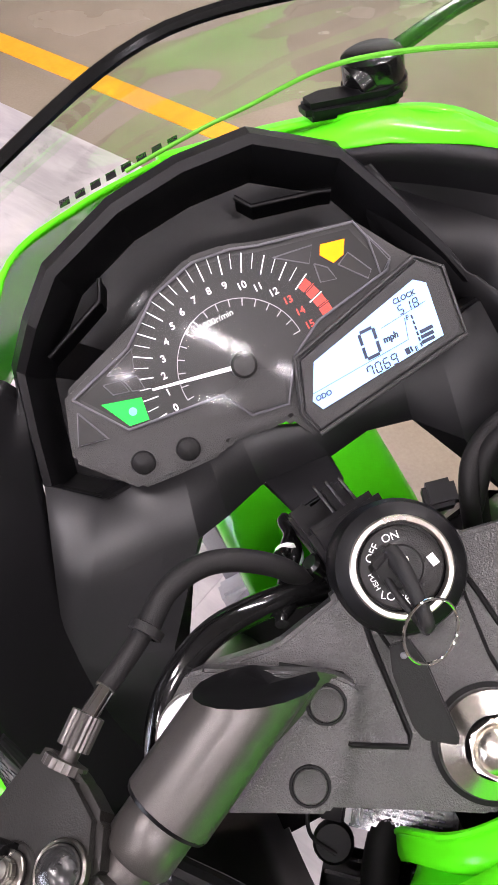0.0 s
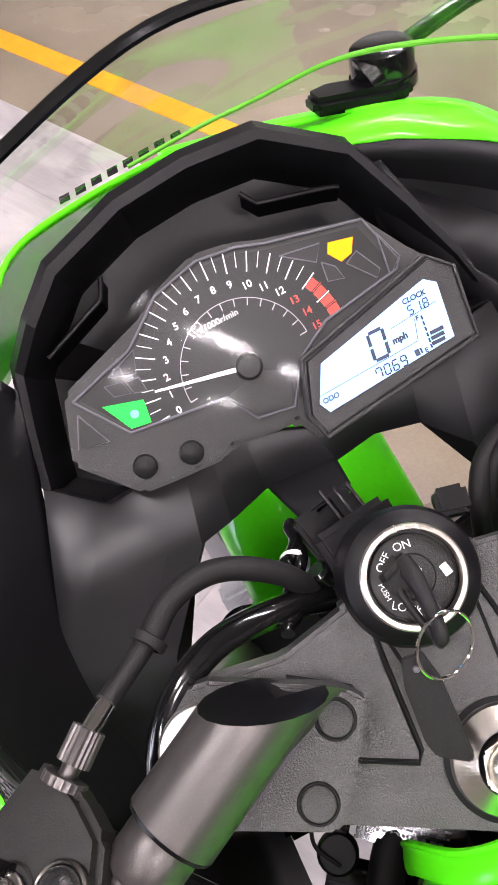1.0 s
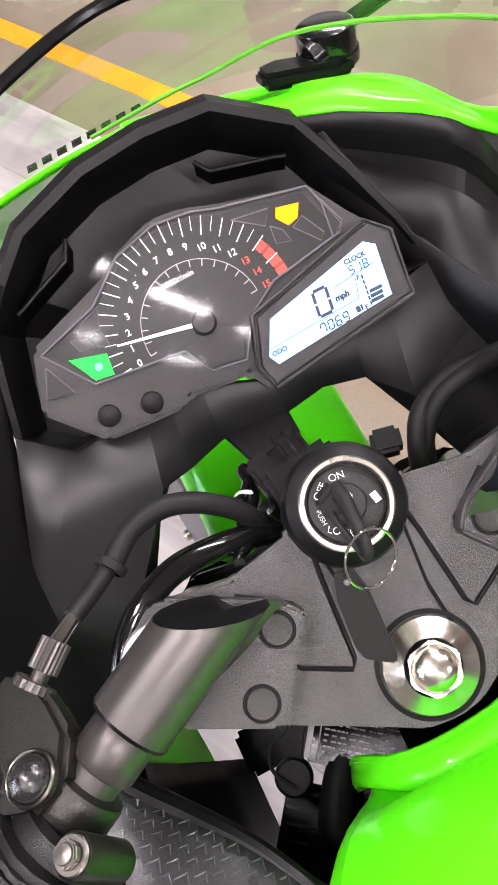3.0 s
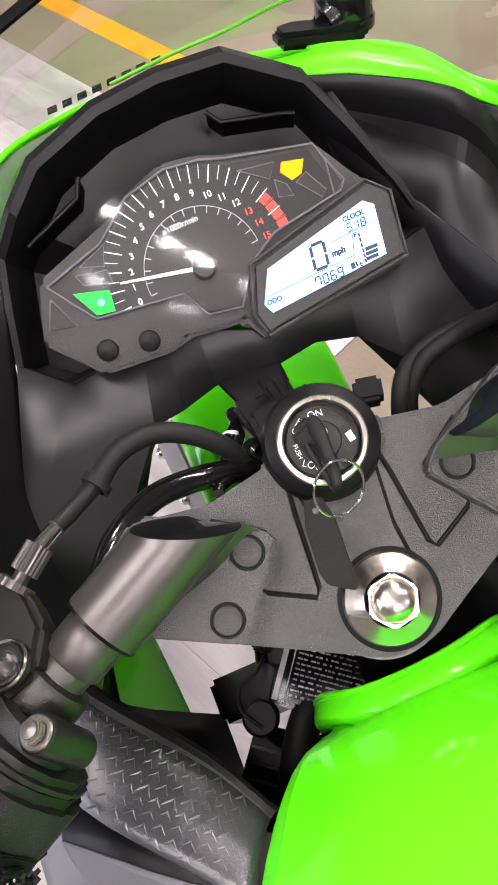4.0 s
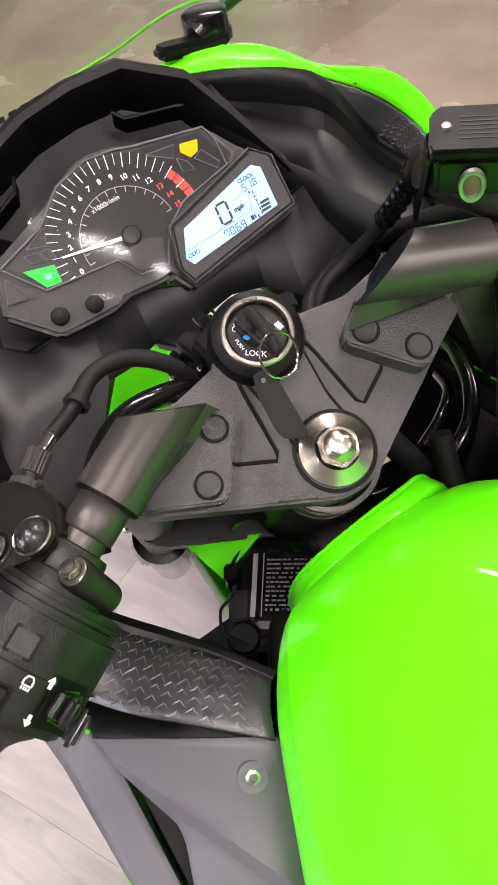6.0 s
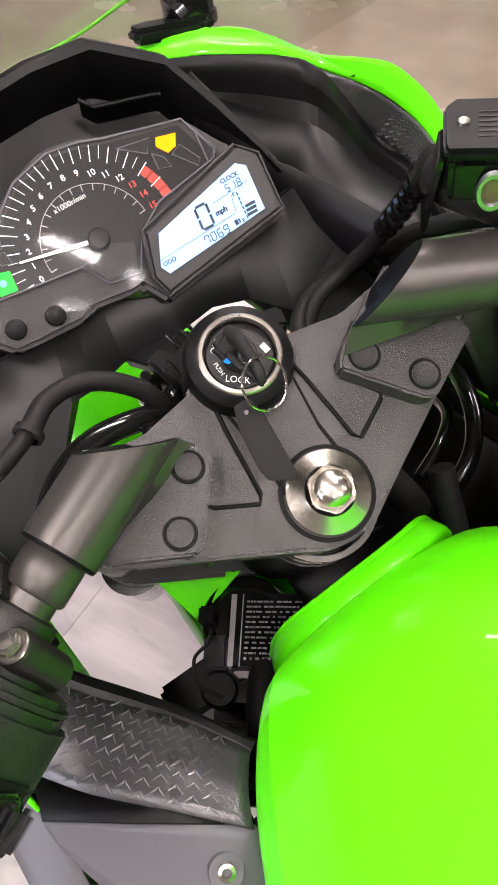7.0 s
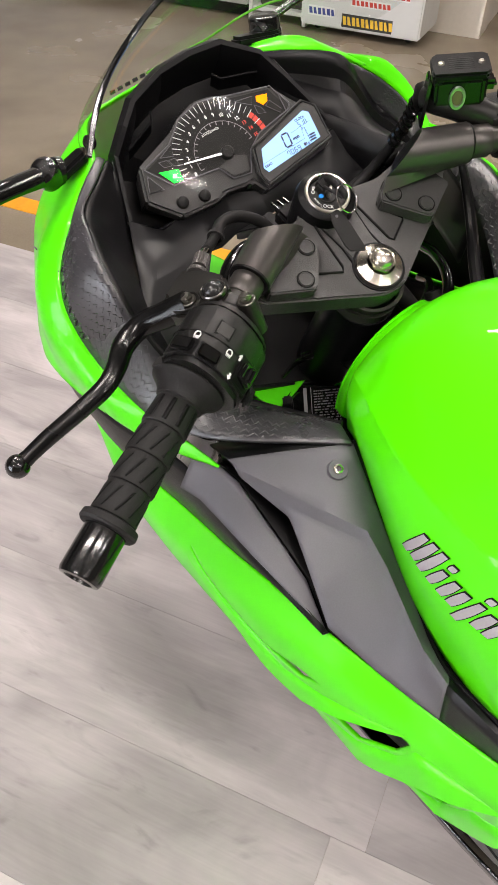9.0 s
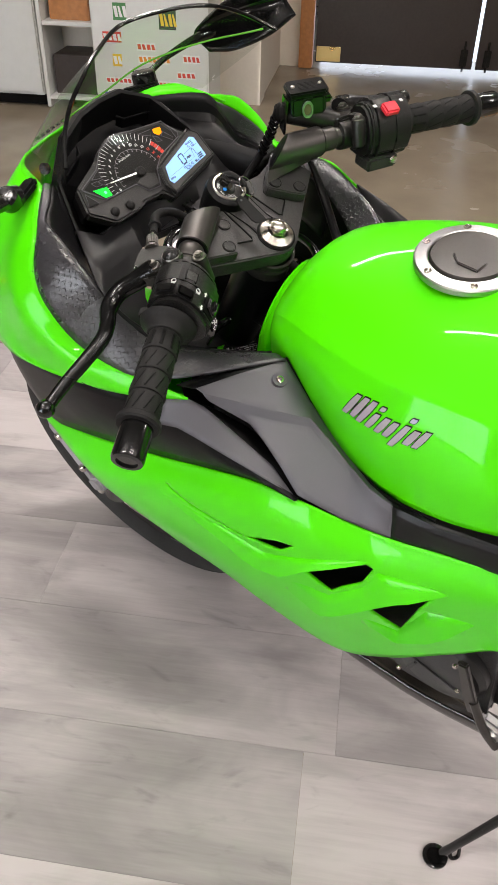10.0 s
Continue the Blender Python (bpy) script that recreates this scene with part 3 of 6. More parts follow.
for s in (-1, 1):
    X, Y = ((0, -1, 0.05), (-0.3, 0.0, 0.95)) if s < 0 else ((0, 1, -0.05), (0.3, 0.0, 0.95))
    E = frame_at((s * 0.15, -0.223, 0.8145), X, Y)
    for u, foot, tall, wide in EMBLEM:
        for mat, rim, lift, label in ((BLACK, 0.0009, .0015, "dark outline of the emblem"), (SILVERP, 0, .0021, "silver-grey slanted emblem stroke")):
            lo, hi = foot - rim, foot + tall + rim
            bar = []
            for q in range(9):
                y = lo + (hi - lo) * q / 8
                half = (wide / 2 + rim) * (.72 + .28 * math.sin(math.pi * (q + .6) / 9.2))
                bar.append([E @ Vector((u + .62 * y + half * (k / 2 - 1), y + 0.000, 0)) for k in range(5)])
            drape(part("emblem_stroke", grid(bar), mat, tank, label), s, lift)

# left and right cowl strip with its pattern of small chevrons
SO = [(-.123, .233, .934), (-.154, .208, .930), (-.180, .190, .915), (-.202, .180, .895), (-.216, .165, .874), (-.220, .148, .850), (-.218, .130, .824), (-.215, .103, .806), (-.211, .069, .797), (-.195, .025, .796), (-.169, -.014, .800), (-.139, -.045, .800), (-.108, -.076, .799)]
SI = [(-.118, .226, .936), (-.140, .205, .934), (-.163, .190, .927), (-.176, .158, .923), (-.184, .132, .912), (-.186, .112, .896), (-.186, .098, .874), (-.182, .080, .848), (-.170, .058, .822), (-.152, .035, .803), (-.131, .012, .790), (-.111, -.012, .783), (-.092, -.042, .780)]
SM = [tuple((Vector(a) * 0.5 + Vector(b) * 0.5 + Vector((-0.001, 0.0, 0.004)))) for a, b in zip(SO, SI)]
RSO = [TWIN @ Vector(p) for p in SO]
RSI = [Vector(p) for p in ((.114, .243, .924), (.140, .212, .920), (.163, .211, .892), (.184, .209, .864), (.198, .195, .845), (.202, .177, .835), (.201, .160, .823))] + [(TWIN @ Vector(p)).lerp(q, .45) for p, q in zip(SI[7:], RSO[7:])]
RSO[7:] = [Vector(p) for p in ((.212, .108, .832), (.206, .069, .834), (.190, .025, .823), (.170, -.014, .815), (.145, -.045, .808), (.115, -.076, .800))]
RSI[7:] = [Vector(p) for p in ((.196, .125, .826), (.180, .085, .826), (.167, .048, .815), (.150, .015, .798), (.130, -.012, .787), (.105, -.042, .780))]
RSM = [(p + q) / 2 + Vector((.001, 0, .003)) for p, q in zip(RSO, RSI)]
part("cowl_strip", surface([SO, SM, SI], 60, 7), STRIP, bike, "dark grey strip embossed with small chevrons", 0.003)
part("cowl_strip", surface([RSO, RSM, RSI], 60, 7), STRIP, bike, "dark grey strip embossed with small chevrons", 0.003)


def chevrons(flipx):
    """Raised tapering flecks along the strip."""
    bm = bmesh.new()
    o, m, i = [curve_through(q, 240) for q in ((RSO, RSM, RSI) if flipx else (SO, SM, SI))]
    for k in range(46, 234, 4):
        for r in range(7):
            v = (r + (0.5 if ((k - 46) // 4) % 2 else 0)) / 7.0 + 0.06
            if v > 0.95:
                continue

            def at(kk, vv):
                kk = max(0, min(239, kk))
                p = o[kk].lerp(m[kk], vv * 2) if vv < 0.5 else m[kk].lerp(i[kk], vv * 2 - 1)
                return p
            p, q = at(k, v), at(k + 6, v)
            n = (at(k + 3, v) - at(k - 3, v)).cross(at(k, min(1, v + .1)) - at(k, max(0, v - .1))).normalized()
            if n.z < 0:
                n = -n
            d, e = (q - p) * .46, at(k, min(1, v + 0.066)) - p
            tip = p + e
            for side in (-1, 1):
                put(bm, [tip + n * .0025, p - e * .15 + d * side * .62 + n * .0020, p - e * 1.05 + d * side + n * .0007, p - e * .35 + d * side * .22 + n * .0006], [(0, 1, 3), (1, 2, 3)], True)
    return bm


for s in (False, True):
    tagged(part("chevron_pattern", chevrons(s), STRIP, bike, "raised chevron flecks", sharp=5), kind="stuff")

# nose and upper side cowl
nose = [
    [(0, .318, .936), (-.05, .316, .936), (-.095, .298, .937), (-.123, .234, .935), (-.154, .209, .931), (-.180, .191, .916), (-.202, .181, .896), (-.216, .166, .875), (-.220, .149, .851), (-.218, .131, .825), (-.215, .104, .807), (-.211, .070, .798), (-.203, .040, .791), (-.193, .000, .780)],
    [(0, .362, .898), (-.06, .352, .898), (-.112, .325, .906), (-.140, .285, .916), (-.170, .250, .903), (-.197, .226, .896), (-.2155, .212, .881), (-.230, .195, .863), (-.237, .176, .844), (-.2365, .152, .823), (-.231, .118, .803), (-.221, .080, .787), (-.209, .040, .784), (-.193, -.002, .7795)],
    [(0, .415, .835), (-.075, .400, .835), (-.133, .368, .842), (-.163, .333, .856), (-.188, .298, .843), (-.206, .273, .829), (-.220, .251, .814), (-.230, .228, .800), (-.236, .200, .790), (-.236, .168, .783), (-.232, .130, .779), (-.225, .085, .778), (-.211, .040, .778), (-.193, -.003, .779)],
    [(0, .440, .790), (-.08, .430, .786), (-.14, .400, .785), (-.174, .366, .782), (-.202, .333, .755), (-.218, .296, .762), (-.229, .263, .767), (-.237, .232, .772), (-.239, .198, .774), (-.237, .163, .774), (-.231, .124, .773), (-.222, .083, .772), (-.208, .038, .773), (-.193, -.004, .778)]]
left_cowl = part("upper_cowl", surface(nose, 80, 16), GREEN, bike, "lime green front cowl panel", 0.003)
# seam between the nose and the side of the cowl
SHELL = BVHTree.FromObject(left_cowl, bpy.context.evaluated_depsgraph_get())
seam = []
for p in curve_through([(-.185, .313, .8375), (-.196, .255, .868), (-.2008, .2289, .8765), (-.2066, .1787, .8927)], 30):
    hit = SHELL.find_nearest(p)
    seam.append(hit[0] + hit[1] * .0002 if hit[0] else p)
part("cowl_seam", sweep(seam, .0009, 6), RUBBER, bike, "thin dark seam in the cowl")
right = [[TWIN @ Vector(p) for p in r] for r in nose]
for i, goal in ((9, (.215, .135, .833)), (10, (.213, .107, .834)), (11, (.2065, .069, .836)), (12, (.199, .045, .831)), (13, (.190, .020, .823))):
    step = Vector(goal) - right[0][i]
    for r in right:
        r[i] = r[i] + step
right[0][:4] = [(0, .318, .936), (.060, .288, .941), (.101, .252, .9505), (.128, .235, .943)]
right[1][:4] = [(0, .362, .898), (.072, .336, .898), (.118, .300, .903), (.145, .270, .908)]
right[2][:3] = [(0, .415, .835), (.075, .400, .835), (.130, .368, .842)]
right[3][:3] = [(0, .440, .790), (.08, .430, .786), (.14, .400, .785)]
crown = [(Vector(p) + Vector(q)) / 2 + Vector((0, .002, .006)) for p, q in zip(right[0][:4], right[1][:4])] + [Vector(p) for p in ((.158, .227, .920), (.184, .218, .909), (.206, .213, .896), (.228, .204, .867), (.235, .187, .838), (.236, .165, .812))] + [Vector(p) + Vector((.005, .004, -.004)) for p in right[0][10:]]
right.insert(1, crown)
part("upper_cowl", surface(right, 80, 18), GREEN, bike, "lime green front cowl panel", 0.003)
# green shoulder between the meter surround and the screen
PI = [(.050, .252, .953), (.069, .2405, .9535), (.092, .2355, .9475), (.126, .2175, .939), (.148, .207, .925), (.166, .2045, .911)]
PU = [(.050, .285, .940), (.085, .263, .948), (.103, .2515, .9515), (.128, .2345, .9440), (.152, .219, .926), (.171, .205, .910)]
part("cowl_shoulder", grid([PI, [tuple((Vector(p) + Vector(q)) / 2 + Vector((0, 0, .0012))) for p, q in zip(PI, PU)], PU]), GREEN, bike, "lime green shoulder panel", .002)

# dark band under the upper cowl, then the green lower cowl
BU = [(-.198, .312, .774), (-.224, .262, .774), (-.232, .200, .777), (-.232, .130, .778), (-.218, .070, .772), (-.210, .010, .764), (-.213, -.045, .748), (-.210, -.100, .736), (-.207, -.150, .719)]
BL = [(-.205, .300, .660), (-.209, .262, .620), (-.213, .200, .634), (-.213, .120, .654), (-.212, .046, .674), (-.214, -.033, .703), (-.212, -.080, .716), (-.209, -.120, .720), (-.2065, -.153, .717)]
mirrored("cowl_band", surface([BU, [tuple(Vector(a).lerp(Vector(b), .5) + Vector((-.004, 0, 0))) for a, b in zip(BU, BL)], BL], 50, 8), BLACK, bike, "matte black side band", 0.003)
low = [
    [(-.203, .300, .606), (-.213, .200, .631), (-.213, .120, .651), (-.212, .046, .671), (-.214, -.033, .700), (-.211, -.100, .716), (-.206, -.155, .714), (-.186, -.240, .692), (-.170, -.355, .700), (-.155, -.48, .705)],
    [(-.204, .295, .600), (-.229, .195, .595), (-.235, .112, .610), (-.236, .035, .630), (-.236, -.045, .655), (-.232, -.110, .668), (-.223, -.170, .668), (-.202, -.255, .652), (-.182, -.360, .668), (-.165, -.48, .68)],
    [(-.200, .290, .580), (-.220, .200, .545), (-.227, .112, .540), (-.228, .035, .540), (-.228, -.055, .545), (-.224, -.125, .550), (-.215, -.195, .560), (-.194, -.275, .575), (-.176, -.365, .620), (-.16, -.48, .65)],
    [(-.190, .275, .560), (-.190, .220, .470), (-.183, .115, .415), (-.182, .032, .400), (-.175, -.066, .355), (-.172, -.162, .345), (-.166, -.242, .395), (-.164, -.325, .490), (-.164, -.380, .555), (-.15, -.48, .60)]]
VENTS = [[(.03, .6525), (-.09, .6415), (-.09, .6375), (.03, .6510)], [(-.092, .640), (-.136, .658), (-.156, .6585), (-.138, .641)], [(-.165, .620), (-.180, .641), (-.230, .661), (-.242, .656), (-.230, .625), (-.207, .605), (-.195, .590)], [(-.232, .572), (-.243, .597), (-.272, .613), (-.308, .644), (-.290, .600), (-.268, .530)]]
cowl = surface(low, 120, 50)


def cut(bm, p, q):
    """Splits the faces round a line in the side view."""
    n = Vector((0, q[1] - p[1], p[0] - q[0])).normalized()
    lo, hi = (min(p[0], q[0]) - .02, min(p[1], q[1]) - .02), (max(p[0], q[0]) + .02, max(p[1], q[1]) + .02)
    fs = [f for f in bm.faces if lo[0] < f.calc_center_median().y < hi[0] and lo[1] < f.calc_center_median().z < hi[1]]
    geom = list({v for f in fs for v in f.verts}) + list({e for f in fs for e in f.edges}) + fs
    bmesh.ops.bisect_plane(bm, geom=geom, plane_co=(0, p[0], p[1]), plane_no=n, dist=1e-6)


def inside(y, z, poly):
    odd = False
    for (y0, z0), (y1, z1) in zip(poly, poly[1:] + poly[:1]):
        if (z0 > z) != (z1 > z) and y < (y1 - y0) * (z - z0) / (z1 - z0) + y0:
            odd = not odd
    return odd


for poly in VENTS:
    for p, q in zip(poly, poly[1:] + poly[:1]):
        cut(cowl, p, q)
SKIN = BVHTree.FromBMesh(cowl)


def skin(y, z, out):
    """A point of the cowl's left side, moved outwards."""
    hit = SKIN.ray_cast(Vector((-.4, y, z)), Vector((1, 0, 0)))
    return Vector(((hit[0].x if hit[0] else -.19) - out, y, z))


BLADES = [([(.050, .6485), (-.0617, .6400), (-.1166, .6260), (-.1354, .6335), (-.190, .653), (-.236, .6665)], [(.050, .640), (-.050, .614), (-.1023, .586), (-.1354, .592), (-.170, .628), (-.240, .6645)]),
          ([(-.146, .612), (-.193, .585), (-.232, .620), (-.246, .655), (-.319, .656)], [(-.130, .548), (-.1715, .5124), (-.236, .582), (-.272, .618), (-.322, .653)]),
          ([(-.222, .548), (-.2645, .525), (-.298, .606), (-.346, .606)], [(-.222, .520), (-.2651, .503), (-.302, .530), (-.348, .600)])]
for (top, low_edge), proud in zip(BLADES, (.007, .0105, .0105)):
    bm = bmesh.new()
    n = 28
    up, lo = [[Vector((0, *e[min(int(i / (n - 1) * (len(e) - 1)), len(e) - 2)])).lerp(Vector((0, *e[min(int(i / (n - 1) * (len(e) - 1)), len(e) - 2) + 1])), i / (n - 1) * (len(e) - 1) - min(int(i / (n - 1) * (len(e) - 1)), len(e) - 2)) for i in range(n)] for e in (top, low_edge)]
    taper = [min(1, (i / 9) ** 1.3, (n - 1 - i) / 5) for i in range(n)]
    rows = [[skin(p.y, p.z, .0005) for p in up], [skin((p.y + q.y) / 2, (p.z + q.z) / 2, proud * .5 * k + .0008) for p, q, k in zip(up, lo, taper)], [skin(q.y, q.z, proud * k + .001) for q, k in zip(lo, taper)], [skin(q.y, q.z - .004, -.001) for q in lo]]
    mirrored("cowl_blade", grid(rows), GREEN, bike, "lime green cowl blade", .001)
gone = [f for f in cowl.faces if any(inside(f.calc_center_median().y, f.calc_center_median().z, poly) for poly in VENTS)]
bmesh.ops.delete(cowl, geom=gone, context="FACES")
mirrored("lower_cowl", cowl, GREEN, bike, "lime green lower side cowl with dark vents", 0.003)
# black sheet added behind the openings in place of their shade
mirrored("vent_dark_sheet", surface([[(a + .03, b, c) for a, b, c in row[2:9]] for row in low], 24, 8), BLACK, bike, "added black sheet that keeps the vents dark", .002)

part("cowl_lining", surface([[(-(a + .010), b, c) for a, b, c in row] for row in low], 40, 14), BLACK, bike, "matte black lining inside the cowl", .002)

part("cowl_tail", surface([[(.180, .006, .812), (.168, -.030, .797), (.155, -.062, .781), (.145, -.10, .765)], [(.193, .020, .823), (.199, -.018, .803), (.200, -.058, .783), (.200, -.10, .760)], [(.205, .016, .765), (.210, -.020, .745), (.211, -.060, .730), (.210, -.10, .720)]], 20, 10), INNER, bike, "matte black tail of the cowl beside the tank", .002)

# grey side panel between tank and cowl
PT = [(-.189, -.016, .796), (-.150, -.045, .799), (-.106, -.075, .797), (-.115, -.108, .760), (-.130, -.149, .735), (-.141, -.178, .725), (-.155, -.209, .721), (-.166, -.240, .724), (-.169, -.290, .729), (-.166, -.36, .737), (-.15, -.48, .74)]
PC = [(-.188, -.024, .792), (-.174, -.054, .784), (-.158, -.088, .774), (-.1405, -.127, .764), (-.146, -.155, .749), (-.156, -.185, .737), (-.167, -.215, .731), (-.172, -.245, .728), (-.172, -.295, .728), (-.168, -.36, .735), (-.152, -.48, .738)]
PD = [(-.188, -.028, .786), (-.1765, -.060, .772), (-.162, -.094, .763), (-.1455, -.131, .757), (-.156, -.163, .740), (-.163, -.191, .730), (-.172, -.219, .725), (-.176, -.247, .723), (-.175, -.297, .722), (-.170, -.36, .730), (-.153, -.48, .735)]
PO = [(-.188, -.030, .784), (-.1745, -.0735, .7585), (-.186, -.101, .752), (-.1975, -.130, .738), (-.205, -.151, .720), (-.196, -.200, .703), (-.190, -.225, .697), (-.184, -.250, .692), (-.175, -.300, .692), (-.171, -.36, .700), (-.155, -.48, .707)]
mirrored("side_panel", facets([r[:8] for r in (PT, PC, PD, PO)], 8, 7), GREY, bike, "satin dark grey creased side panel", 0.002)
mirrored("rear_side_panel", facets([r[7:] for r in (PT, PC, PD, PO)], 8, 7), INNER, bike, "matte black panel under the tank", 0.002)
# the dark gap along the tank, laid on as a black strip
mirrored("tank_gap_strip", sweep([(x * .985, y + .0015, z + .0015) for x, y, z in PT[2:9]], .0019, 8, 40), BLACK, bike, "thin black strip standing in for the dark gap between tank and panel")
mirrored("strip_lip", sweep([(x * .985, y, z - .0035) for x, y, z in SI[6:]], [.0022, .0055, .0060, .0050], 10, 36), INNER, bike, "rounded black inner lip of the strip")
# black sheet added so that the panel gap stays in darkness
mirrored("panel_backing", grid([[(x * .93 + .004, y, z - .018) for x, y, z in PC], [(x * .97, y, z - .016) for x, y, z in PO]]), BLACK, bike, "added black sheet that keeps the panel gap dark", .002)
WA = [(-.2055, .020, .776), (-.192, -.003, .777), (-.1885, -.022, .771), (-.1915, -.070, .751), (-.1945, -.113, .733), (-.2065, -.146, .717)]
WB = [(-.2230, .020, .753), (-.2185, -.005, .756), (-.2175, -.030, .752), (-.2160, -.070, .7445), (-.2125, -.113, .7335), (-.2078, -.150, .7185)]
mirrored("wedge_panel", facets([WA, WB], 5, 5), GREY, bike, "satin dark grey wedge", 0.002)
# black strip added to shut out the floor under the trim
part("trim_gap_strip", grid([PT[:3], [(x * .99, y + .032, z - .012) for x, y, z in PT[:3]]]), BLACK, bike, "added black strip that darkens the gap under the trim", .002)
# black trough added in place of the shade inside the slit
mirrored("slit_trough", grid([[(x + .003, y, z - .005) for x, y, z in WA], [(-.178, .02, .745), (-.166, -.003, .742), (-.160, -.030, .735), (-.156, -.070, .718), (-.166, -.113, .706), (-.190, -.150, .700)], [(-.176, .02, .778), (-.172, -.003, .776), (-.168, -.030, .768), (-.166, -.070, .746), (-.178, -.106, .738), (-.200, -.148, .714)]]), BLACK, bike, "added black trough that keeps the slit between the side panels dark", .002)
for s in (-1, 1):
    m = frame_at((s * 0.128, -0.081, 0.7885), (1, 0, 0.0), (0, 0.85, 0.5))
    ring = part("washer", lathe([(0.0, 0.001), (0.008, 0.0015), (0.0085, 0.0), (0.0085, -0.004)], m, 24), GREY, bike)
    part("screw", lathe([(0.0020, 0.0012), (0.0023, 0.0034), (0.0040, 0.0030), (0.0045, 0.0006)], m, 16), STEEL, ring, "steel socket screw")

# windscreen
RIM = [(-.172, .113, 1.010), (-.153, .127, 1.027), (-.130, .138, 1.043), (-.100, .147, 1.057), (-.060, .162, 1.066), (0, .180, 1.070)]
RIM = RIM + [(-a, b, c) for a, b, c in reversed(RIM[:-1])]
MID = [(-.158, .160, .975), (-.148, .188, .986), (-.128, .208, .995), (-.098, .225, 1.003), (-.056, .242, 1.010), (0, .251, 1.012)]
MID = MID + [(-a, b, c) for a, b, c in reversed(MID[:-1])]
BASE = [(-.136, .210, .941), (-.128, .245, .939), (-.112, .282, .939), (-.085, .304, .939), (-.046, .317, .939), (0, .320, .939)]
BASE = BASE + [(-a, b, c) for a, b, c in reversed(BASE[:-1])]
scr = part("windscreen", surface([RIM, MID, BASE], 61, 14), SCREEN, bike, "clear curved plastic windscreen", 0.0)
scr.visible_shadow = False
part("screen_edge", sweep(RIM, 0.0022, 8, 80), GLOSSY, scr, "dark polished edge")
part("screen_bolt", lathe([(0, .004), (.004, .004), (.006, .002), (.006, -.002)], along((-.136, .199, .972), (-.3, .15, 1.05)), 16), GLOSSY, scr)
part("screen_fold", sweep([(-.02, .302, .951), (.019, .296, .957), (.045, .285, .964), (.075, .255, .984), (.100, .222, .996), (.125, .180, 1.006), (.146, .140, 1.012), (.158, .120, 1.015)], .0011, 8, 40), FOLDGLINT, scr, "fold line in the clear plastic, painted with the green it catches")
# maker's word at the base of the screen, as plain bars
for k in range(8):
    part("maker_mark", prism([(-.0034, -.0018), (.0024, -.0018), (.0034, .0018), (-.0024, .0018)], 0, .0003, frame_at((-.055 + k * .0092, .3125 + .0008 * min(k, 6), .9440), (1, .02, 0), (0, .75, .6))), BLACK, bike)

MBASE, MJOINT = (.094, .276, .947), (.1105, .284, .9535)
# mirrors: base, joint and arm, with the housing far out
for s, root, joint in ((-1, (-.146, .243, .936), (-.168, .237, .943)), (1, MBASE, MJOINT)):
    stay = part("mirror_base", prism([(-.024, -.011), (.016, -.012), (.026, -.004), (.022, .009), (-.016, .011), (-.027, .004)], -.004, .005, frame_at(root, (1, -.25 * s, -.15 * s), (0, 1, -.2)), .003), BLACK, bike, "black mirror base")
    if s < 0:
        part("pivot", lathe([(0, .012), (.009, .0115), (.0125, .008), (.0135, 0), (.0125, -.008), (.009, -.0115), (0, -.012)], Matrix.Translation(joint) @ pose(0, 0, 0, 20, -30, 0), 24), GLOSSY, stay, "glossy black joint")
    else:
        part("pivot", lathe([(0, .0075), (.0125, .0075), (.0150, .0062), (.0155, .004), (.0155, -.006), (.0165, -.0065), (.0165, -.012)], Matrix.Translation(joint) @ pose(0, 0, 0, -8, 6, 0), 32), GLOSSY, stay, "glossy black round joint")
    part("collar", lathe([(.010, -.004), (.012, -.003), (.012, .003), (.010, .004)], Matrix.Translation((Vector(root) + Vector(joint)) / 2) @ pose(0, 0, 0, 0, s * 70, 0), 20), GLOSSY, stay)
    j = Vector(joint)
    end = Vector((-.35, .150, .985)) if s < 0 else Vector((.275, .303, .946))
    part("arm", sweep([j, j.lerp(end, .3) + Vector((0, 0, .006)), j.lerp(end, .7) + Vector((0, 0, .006)), end], [.010, .0085, .0075, .008] if s < 0 else [.0045, .0038, .0060, .0075], 12, 16, flat_y=.7), GLOSSY, stay, "glossy black mirror arm")
    o = end
    part("mirror_shell", surface([[o + Vector((s * x, y, z - .034)) for x, y, z in ((-.012, .0, .012), (.03, -.012, .0), (.09, -.03, .0), (.13, -.05, .016))], [o + Vector((s * x, y + .03, z)) for x, y, z in ((-.016, -.01, 0), (.03, 0, 0), (.09, -.018, 0), (.135, -.06, .004))], [o + Vector((s * x, y, z + .034)) for x, y, z in ((-.012, 0, -.014), (.03, -.012, 0), (.09, -.03, 0), (.13, -.05, -.014))]], 22, 12), GLOSSY, stay, "glossy black mirror housing", .003)

# meter hood
HOOD = [(-.034, .248, .977), (0, .250, .979), (.034, .248, .977), (.069, .236, .957), (.086, .219, .930), (.100, .200, .904), (.110, .184, .880)]
HOOD += [tuple(DASH @ Vector((x, y, -.012))) for x, y in ((.094, -.026), (.080, -.033), (.046, -.040), (.008, -.043), (-.002, -.031), (-.040, -.028), (-.083, -.0285), (-.1036, -.0290))]
HOOD += [(-.1255, .1945, .891), (-.117, .210, .915), (-.108, .225, .937), (-.091, .227, .957), (-.072, .237, .970)]
loop = [Vector(p) for p in HOOD]
cen = Vector((-.006, .195, .90))


def scaled(pts, k, d):
    return [cen + (p - cen) * k + Vector(d) for p in pts]


